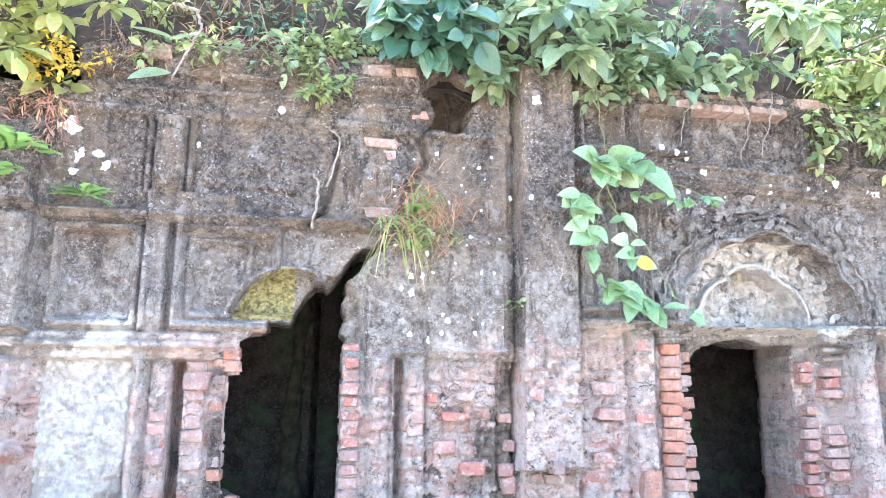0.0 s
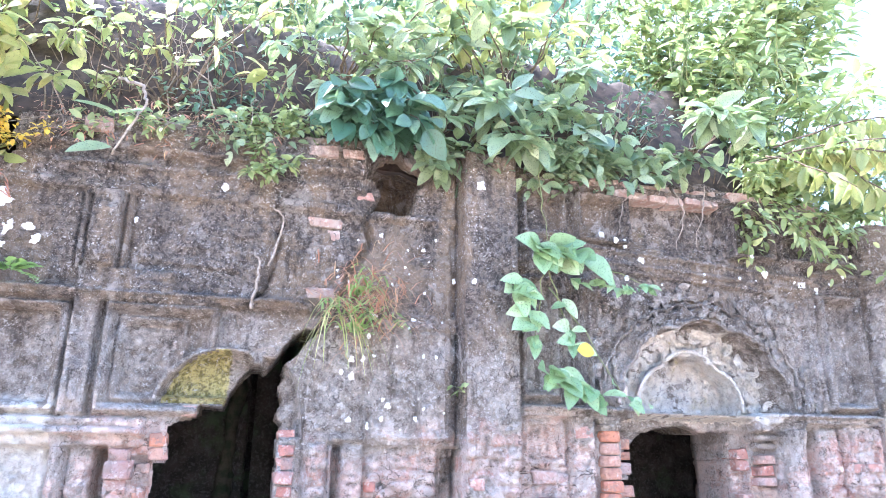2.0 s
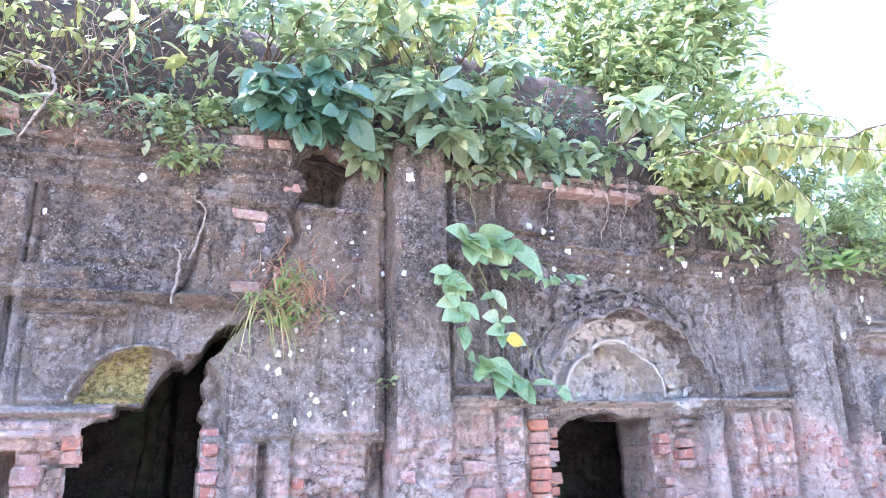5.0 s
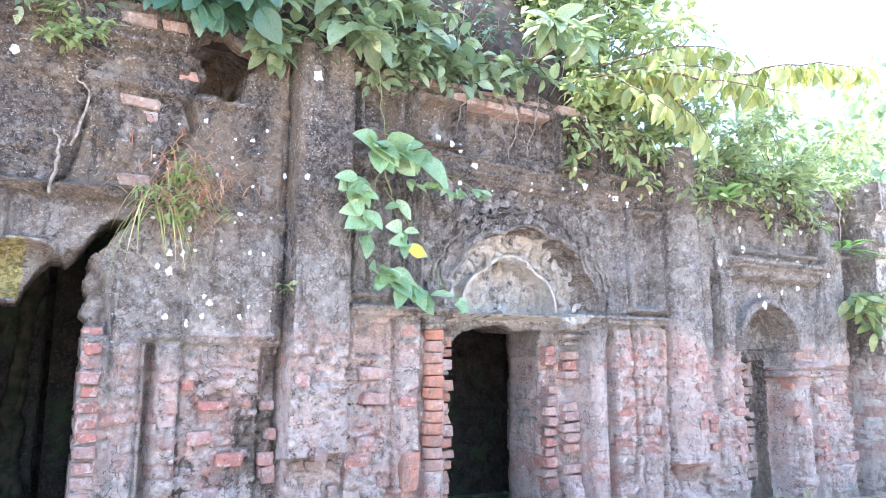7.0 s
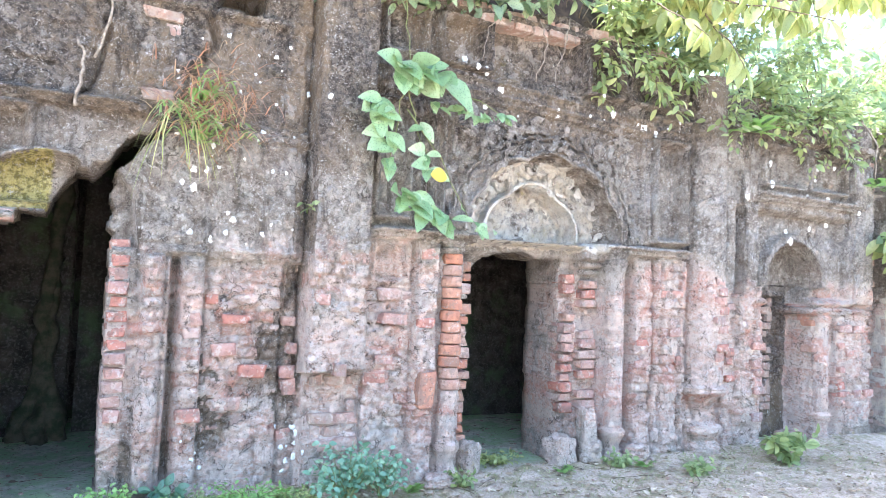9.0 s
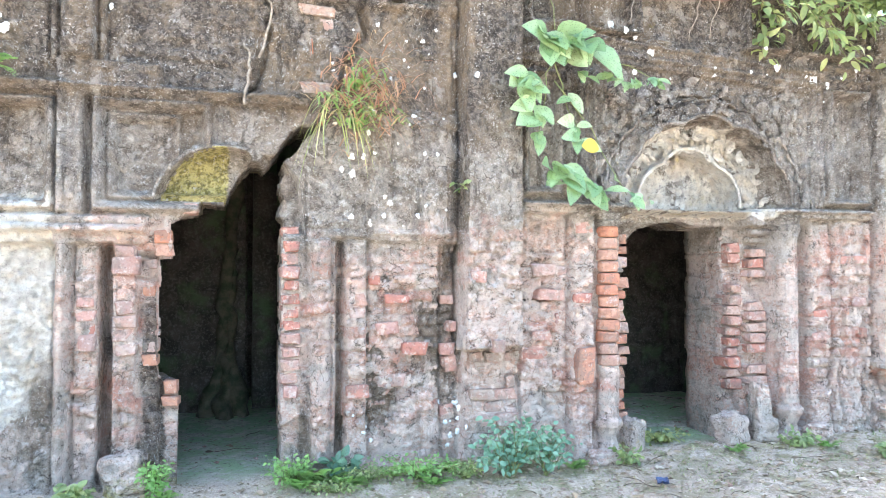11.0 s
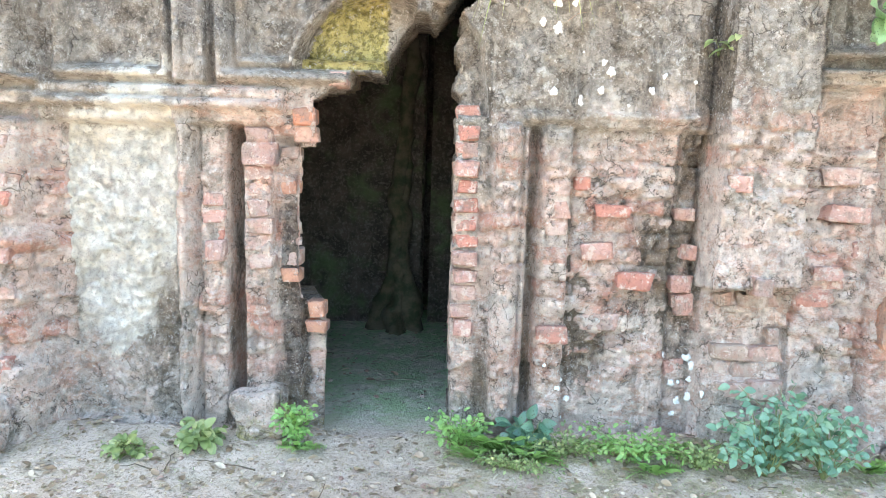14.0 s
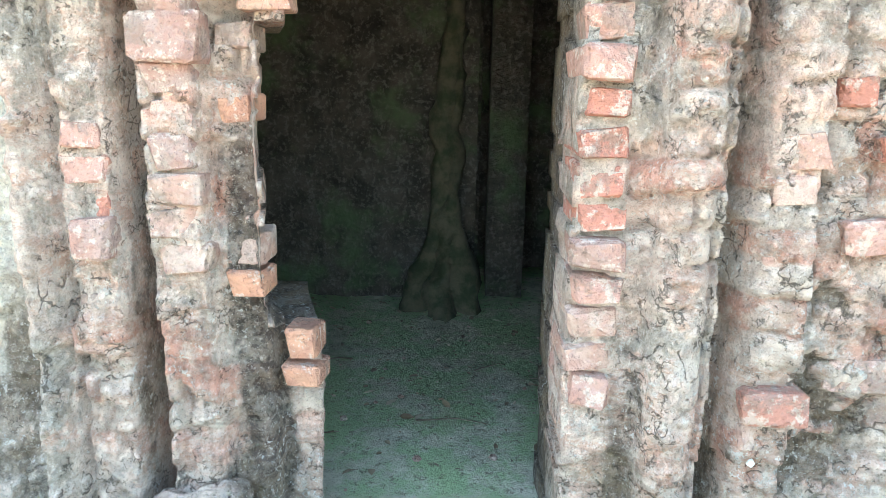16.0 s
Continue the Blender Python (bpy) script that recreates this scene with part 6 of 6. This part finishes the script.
tuft = thing("crack_weeds", (0.86, -0.12, 2.68), "tangled green and reddish weeds sprouting from the crack", "weeds")
v, f = blades(60, (0, 0, 0), 0.38, 0.7, 0.018, 3, 1.0, 0.10)
part("green_blades", mesh_of("green_blades", v, f, LEAF_FERN, True), None, tuft)
v, f = blades(260, (0.06, 0, 0.02), 0.40, 0.75, 0.009, 5, 1.1, 0.15)
part("dry_stalks", mesh_of("dry_stalks", v, f, LEAF_DRY, True), None, tuft, "thin dry reddish stalks")
v, f = blades(22, (-0.14, 0, -0.06), 0.42, 0.3, 0.016, 7, 1.5, 0.05)
part("pale_blades", mesh_of("pale_blades", v, f, LEAF_YELLOW, True), None, tuft, "long pale drooping blades")
part("foliage", leaf_mesh("foliage", [leaves_along((-0.25, -0.06, 0.02), (0.35, -0.06, -0.1), 60, 0.055, 0.3, 9)], LEAF_SMALL), None, tuft)
fern("fern", (0.86, -0.16, 2.74), 6, 0.20, "small bright green fern in the crack", 2)
fern("fern", (0.84, -0.16, 2.46), 5, 0.22, "small bright green fern under the crack", 4)
fern("fern", (-1.95, -0.16, 3.02), 7, 0.42, "pale fern hanging from the facade", 6, 0.4)
fern("fern", (-2.1, -0.16, 2.80), 6, 0.40, "pale fern hanging from the facade", 8, 0.5)
fern("fern", (-1.45, -0.06, 2.78), 8, 0.26, "pale green fern on the string course", 10, 0.5)
fern("fern", (8.55, -0.1, 2.95), 6, 0.45, "dark fern hanging over the ruined gap", 12, 0.5)
fern("fern", (6.35, -0.1, 3.3), 7, 0.4, "dry pale fern on the broken wall head", 14, 0.5)

# bare roots and twigs on the wall
def creeping_root(points, r0, r1, label, seed, mat=None):
    rng = random.Random(seed)
    pts = []
    for a, b in zip(points, points[1:]):
        pts += bent(a, b, 0.0, 5, rng.random(), 0.012)[:-1]
    pts.append(Vector(points[-1]))
    v, f = tube(pts, r0, r1, 6)
    return tagged(new("creeping_root", mesh_of("creeping_root", v, f, mat or ROOT, True)), label, "root", "roots on the facade")


creeping_root([(-0.98, -0.1, 4.28), (-0.78, -0.22, 4.18), (-0.74, -0.26, 4.02), (-0.84, -0.26, 3.8), (-0.92, -0.22, 3.62)], 0.014, 0.008, "pale bare curved branch hanging from the wall top", 1)
creeping_root([(0.10, -0.05, 3.05), (0.14, -0.05, 2.98), (0.13, -0.06, 2.80), (0.11, -0.06, 2.62)], 0.008, 0.012, "pale thin root on the cracked field", 2)
creeping_root([(0.20, -0.05, 3.42), (0.28, -0.06, 3.34), (0.26, -0.06, 3.16), (0.20, -0.06, 2.95)], 0.007, 0.010, "pale thin root beside the crack", 3)
creeping_root([(1.60, -0.08, 4.1), (1.64, -0.12, 3.9), (1.58, -0.08, 3.62)], 0.008, 0.004, "thin dark root hanging over the notch", 4, DARK_STEM)
creeping_root([(3.62, -0.08, 3.95), (3.68, -0.14, 3.7), (3.58, -0.12, 3.36)], 0.006, 0.004, "thin hanging root on the dark panel", 5)
creeping_root([(3.95, -0.08, 4.0), (3.86, -0.14, 3.74), (3.78, -0.12, 3.40)], 0.006, 0.004, "thin hanging root on the dark panel", 6)
creeping_root([(3.3, -0.08, 3.95), (3.1, -0.1, 3.75), (3.05, -0.1, 3.45)], 0.005, 0.003, "thin hanging root by the upper panel", 7)
creeping_root([(8.2, -0.1, 3.7), (8.35, -0.2, 3.4), (8.3, -0.2, 3.0)], 0.012, 0.006, "hanging root at the ruined gap", 8)
big = thing("leaf_cluster", (-0.92, -0.26, 3.72), "three large pale leaves on a bare branch", "leaves")
for k, (p, d, L) in enumerate((((0.0, 0, 0.20), (-0.9, -0.5, 0.05), 0.30), ((0.02, 0, 0.20), (0.6, -0.6, -0.1), 0.24), ((0.0, 0, -0.06), (-0.9, -0.4, -0.35), 0.30))):
    part("leaf", leaf_mesh("leaf", [leaf_batch(np.array([p]), np.array([d]), [L], 0.45, seed=k + 60, droop=0.1)], LEAF_BROAD), None, big)

# long leafy branch reaching out over the east bay
branch = thing("overhanging_branch", (4.5, -0.05, 4.35), "long leafy branch with drooping oval leaves in bright light", "branch")
rng = np.random.RandomState(77)
stems, batches = [], []
for k, (a, b, sag, n, L) in enumerate((((0, 0, -0.05), (1.35, -0.9, -0.05), 0.12, 34, 0.30), ((0.6, -0.35, 0.0), (0.95, -0.7, -0.75), 0.05, 22, 0.26), ((1.2, -0.8, -0.05), (2.6, -1.3, 0.15), 0.08, 38, 0.30), ((0.2, -0.1, 0.1), (1.7, -0.6, 0.35), 0.15, 30, 0.28), ((0.1, -0.1, 0), (0.45, -0.7, -0.5), 0.05, 20, 0.26), ((0.3, -0.2, 0), (1.6, -1.1, -0.25), 0.05, 30, 0.28))):
    line = bent(a, b, sag, 8, k, 0.02)
    stems.append(tube(line, 0.012, 0.004, 5))
    P = np.array([tuple(q) for q in line])
    for i in range(n):
        s = (0.15 + 0.85 * i / n) * 8
        j = min(7, int(s))
        p = P[j] + (P[j + 1] - P[j]) * (s - j)
        w = 1 if i % 2 else -1
        d = np.array([0.35 * w + rng.normal(0, 0.12), -0.15 * w + rng.normal(0, 0.15), -0.8 + rng.normal(0, 0.15)])
        batches.append(leaf_batch(np.array([p]), np.array([d]), [L * rng.uniform(0.75, 1.1)], 0.42, seed=900 + 40 * k + i, droop=0.15))
for v, f in stems:
    part("stem", mesh_of("stem", v, f, DARK_STEM, True), None, branch)
tagged(part("foliage", leaf_mesh("foliage", batches, LEAF_YELLOW), None, branch), kind="stuff")

# distant trees behind the wing
for k, (x, y, h) in enumerate(((13.5, 4.0, 6.2), (17, 6, 8.0), (10.5, 7.0, 6.2), (7.2, 8.0, 9.5), (4.6, 7.2, 13.0), (1.8, 7.0, 13.5), (-1.0, 7.2, 13.0), (-4.0, 7.0, 13.0), (-7.5, 6.8, 12.5))):
    tree = thing("tree", (x, y, 0), "leafy green tree standing behind the ruin", "tree", "trees behind the ruin")
    rng = np.random.RandomState(300 + k)
    trunk = [tube(bent((0, 0, 0), (0.3, 0, h * 0.6), 0.0, 6, k, 0.1), 0.22, 0.10, 8)]
    pts, dirs, sizes = [], [], []
    for i in range(80):
        c = np.array([rng.normal(0, 1.6), rng.normal(0, 1.2), h * rng.uniform(0.40, 1.0)])
        if i < 14:
            trunk.append(tube(bent((0.2, 0, h * 0.45), c, 0.3, 5, k * 50 + i, 0.12), 0.06, 0.015, 5))
        q = c + rng.normal(0, 0.42, (60, 3))
        pts.append(q)
        dirs.append(rng.normal(0, 1, (60, 3)) - [0, 0, 0.4])
        sizes.append(rng.uniform(0.18, 0.36, 60))
    part("trunk", mesh_of("trunk", *trunk[0], DARK_STEM, True), None, tree)
    for v, f in trunk[1:]:
        part("limb", mesh_of("limb", v, f, DARK_STEM, True), None, tree)
    part("crown", leaf_mesh("crown", [leaf_batch(np.concatenate(pts), np.concatenate(dirs), np.concatenate(sizes), 0.5, seed=k, coarse=True)], (LEAF_SMALL if k % 2 else LEAF_BROAD) if k < 3 else LEAF_DARK), None, tree)["kind"] = "stuff"

# plants at the wall's foot
def herb(name, x, y, height, spread, size, n, label, mat, seed, ratio=0.6, group="herbs at the wall foot"):
    z = ground_z(x, y) - 0.01
    rng = random.Random(seed)
    tips = [(x + rng.uniform(-spread, spread), y + rng.uniform(-spread, spread) * 0.6, z + height * rng.uniform(0.4, 1.0)) for _ in range(n)]
    return shrub(name, (x, y, z), tips, label, "herb", mat, size * 0.8, 13, ratio, 0.05, GREEN_STEM, seed, 0.05, 0.1, 0.3, group, 0.004, 0.2)


herb("broad_herb", 1.95, -0.34, 0.44, 0.28, 0.062, 34, "blue-green broad-leaved herb under the pilaster", LEAF_HERB, 401)
herb("broad_herb", 2.20, -0.36, 0.34, 0.20, 0.055, 20, "blue-green broad-leaved herb at the wall foot", LEAF_HERB, 403)
herb("low_herb", 1.30, -0.25, 0.17, 0.26, 0.034, 34, "low yellow-green weeds at the wall foot", LEAF_FERN, 405)
herb("low_herb", 0.95, -0.22, 0.13, 0.22, 0.03, 26, "low green weeds at the wall foot", LEAF_SMALL, 407)
herb("low_herb", 0.42, -0.14, 0.20, 0.16, 0.036, 30, "green weeds beside the doorway", LEAF_FERN, 409)
herb("low_herb", -0.42, -0.14, 0.22, 0.10, 0.038, 24, "fresh green weed beside the doorway", LEAF_FERN, 411)
herb("broad_herb", -0.88, -0.20, 0.14, 0.10, 0.08, 9, "small broad-leaved weed at the wall foot", LEAF_SMALL, 413)
herb("low_herb", -1.15, -0.30, 0.08, 0.14, 0.07, 7, "small flat weed on the earth", LEAF_SMALL, 415)
herb("broad_herb", 0.78, -0.16, 0.18, 0.08, 0.10, 6, "dark broad-leaved weed in the groove", LEAF_DARK, 417)
herb("low_herb", 2.95, -0.25, 0.16, 0.10, 0.06, 8, "thin green weed by the colonnette", LEAF_SMALL, 419)
herb("low_herb", 4.55, -0.22, 0.12, 0.16, 0.06, 10, "low green weeds by the masonry blocks", LEAF_SMALL, 421)
herb("broad_herb", 6.35, -0.55, 0.30, 0.24, 0.15, 9, "broad-leaved herb on the bare earth", LEAF_SMALL, 423)
herb("broad_herb", 5.2, -0.5, 0.14, 0.2, 0.08, 9, "low green herb on the bare earth", LEAF_SMALL, 425)
herb("low_herb", 3.6, 0.35, 0.10, 0.25, 0.06, 14, "mossy weeds in the second doorway", LEAF_YELLOW, 427)
fern("fern", (0.66, -0.20, ground_z(0.66, -0.2)), 12, 0.30, "bright green fern at the doorway foot", 16)
fern("fern", (0.56, -0.16, ground_z(0.56, -0.16)), 8, 0.24, "bright green fern at the doorway foot", 18)
for k, (x, y, n, L) in enumerate(((1.5, -0.2, 7, 0.20), (0.78, -0.28, 9, 0.24), (1.12, -0.22, 7, 0.18), (0.48, -0.26, 8, 0.20), (1.36, -0.34, 8, 0.18), (-0.36, -0.2, 6, 0.15), (2.45, -0.28, 7, 0.18), (3.9, -0.2, 6, 0.16), (4.75, -0.3, 6, 0.16))):
    fern("fern", (x, y, ground_z(x, y)), n, L, "green fern at the wall foot", 20 + 2 * k)
herb("low_herb", 1.62, -0.30, 0.14, 0.16, 0.03, 22, "low green weeds at the wall foot", LEAF_SMALL, 431)
herb("low_herb", 0.70, -0.36, 0.10, 0.22, 0.026, 24, "low green weeds at the wall foot", LEAF_SMALL, 433)

# small scraps on the earth
scrap = bmesh.new()
bmesh.ops.create_grid(scrap, x_segments=8, y_segments=5, size=0.5)
for vert in scrap.verts:
    vert.co = Vector((vert.co.x * 0.14, vert.co.y * 0.08, 0.025 * noise.noise(vert.co * 3) + 0.02 * abs(math.sin(vert.co.x * 9))))
bmesh.ops.solidify(scrap, geom=scrap.faces[:], thickness=0.002)
me = bpy.data.meshes.new("plastic_scrap")
scrap.to_mesh(me)
scrap.free()
me.materials.append(plain_material("dark_blue_plastic", (0.02, 0.035, 0.09), (0.05, 0.07, 0.14), 30, 0.4, 0.3))
o = tagged(new("plastic_scrap", me), "crumpled dark blue plastic scrap on the earth", "litter")
o.location, o.rotation_euler = (2.98, -0.62, ground_z(2.98, -0.62) + 0.015), (0, 0, 1.1)
chips = []
rng = np.random.RandomState(19)
for k in range(420):
    x = rng.uniform(-1.6, 5.0)
    y = rng.uniform(-1.6, -0.1) if k % 3 else rng.uniform(0.3, 2.2)
    r = rng.uniform(0.006, 0.022)
    v, f = lathe([(r * 0.5, -r * 0.4), (r, 0), (r * 0.6, r * 0.5)], 6, wobble=0.5, seed=k)
    chips.append(([(a + x, b + y, c + ground_z(x, y) + r * 0.3) for a, b, c in v], f))
tagged(new("stone_chips", mesh_of("stone_chips", *joined(chips), BRICK_PALE)), "pale chips of brick and lime on the earth", "rubble", kind="stuff")

# grass and leaf litter
rng = np.random.RandomState(9)
gv, gf = [], []
STRAW = leaf_material("dry_straw", (0.30, 0.24, 0.13), (0.46, 0.38, 0.22), (0.58, 0.50, 0.32), 0.0, 0.3)
sv, sf = [], []
for k in range(3600):
    x, y = rng.uniform(-2.5, 7.5), -0.10 - abs(rng.normal(0, 0.62))
    if x < 0.3 and rng.rand() < 0.75:
        continue
    dry = rng.rand() < 0.62
    v, f = blades(5, (x, y, ground_z(x, y) - 0.01), rng.uniform(0.03, 0.09), 0.5 if dry else 1.1, 0.005, 1000 + k, 0.6, 0.025)
    bv, bf = (sv, sf) if dry else (gv, gf)
    o = len(bv)
    bv += v
    bf += [tuple(i + o for i in q) for q in f]
tagged(new("grass", mesh_of("grass", gv, gf, LEAF_SMALL, True)), "thin short grass on trodden earth", "grass", kind="stuff")
tagged(new("dry_grass", mesh_of("dry_grass", sv, sf, STRAW, True)), "dry straw-coloured grass lying on trodden earth", "grass", kind="stuff")
n = 26000
px, py = rng.uniform(-3, 8, n), np.where(rng.rand(n) < 0.9, rng.uniform(-2.6, 0.0, n), rng.uniform(0.6, 2.6, n))
pz = np.array([ground_z(a, b) for a, b in zip(px, py)]) + 0.008
tagged(new("leaf_litter", leaf_mesh("leaf_litter", [leaf_batch(np.stack([px, py, pz], 1), np.stack([rng.normal(0, 1, n), rng.normal(0, 1, n), rng.normal(0, 0.12, n)], 1), np.where(rng.rand(n) < 0.16, rng.uniform(0.03, 0.07, n), rng.uniform(0.012, 0.032, n)), 0.5, seed=4, droop=0.0, coarse=True, face=0.0)], LITTER)), "dry brown dead leaves strewn over the earth", "leaf litter", kind="stuff")
sticks = [tube(bent((x, y, ground_z(x, y) + 0.012), (x + rng.normal(0, 0.15), y + rng.normal(0, 0.15), ground_z(x, y) + 0.02), 0.01, 4, int(k), 0.01), 0.004, 0.002, 4) for k, (x, y) in enumerate(zip(rng.uniform(-1.5, 5, 90), np.where(rng.rand(90) < 0.6, rng.uniform(-1.6, -0.1, 90), rng.uniform(0.7, 2.4, 90))))]
tagged(new("twigs", mesh_of("twigs", *joined(sticks), DARK_STEM, True)), "dry twigs strewn over the earth", "twigs", kind="stuff")
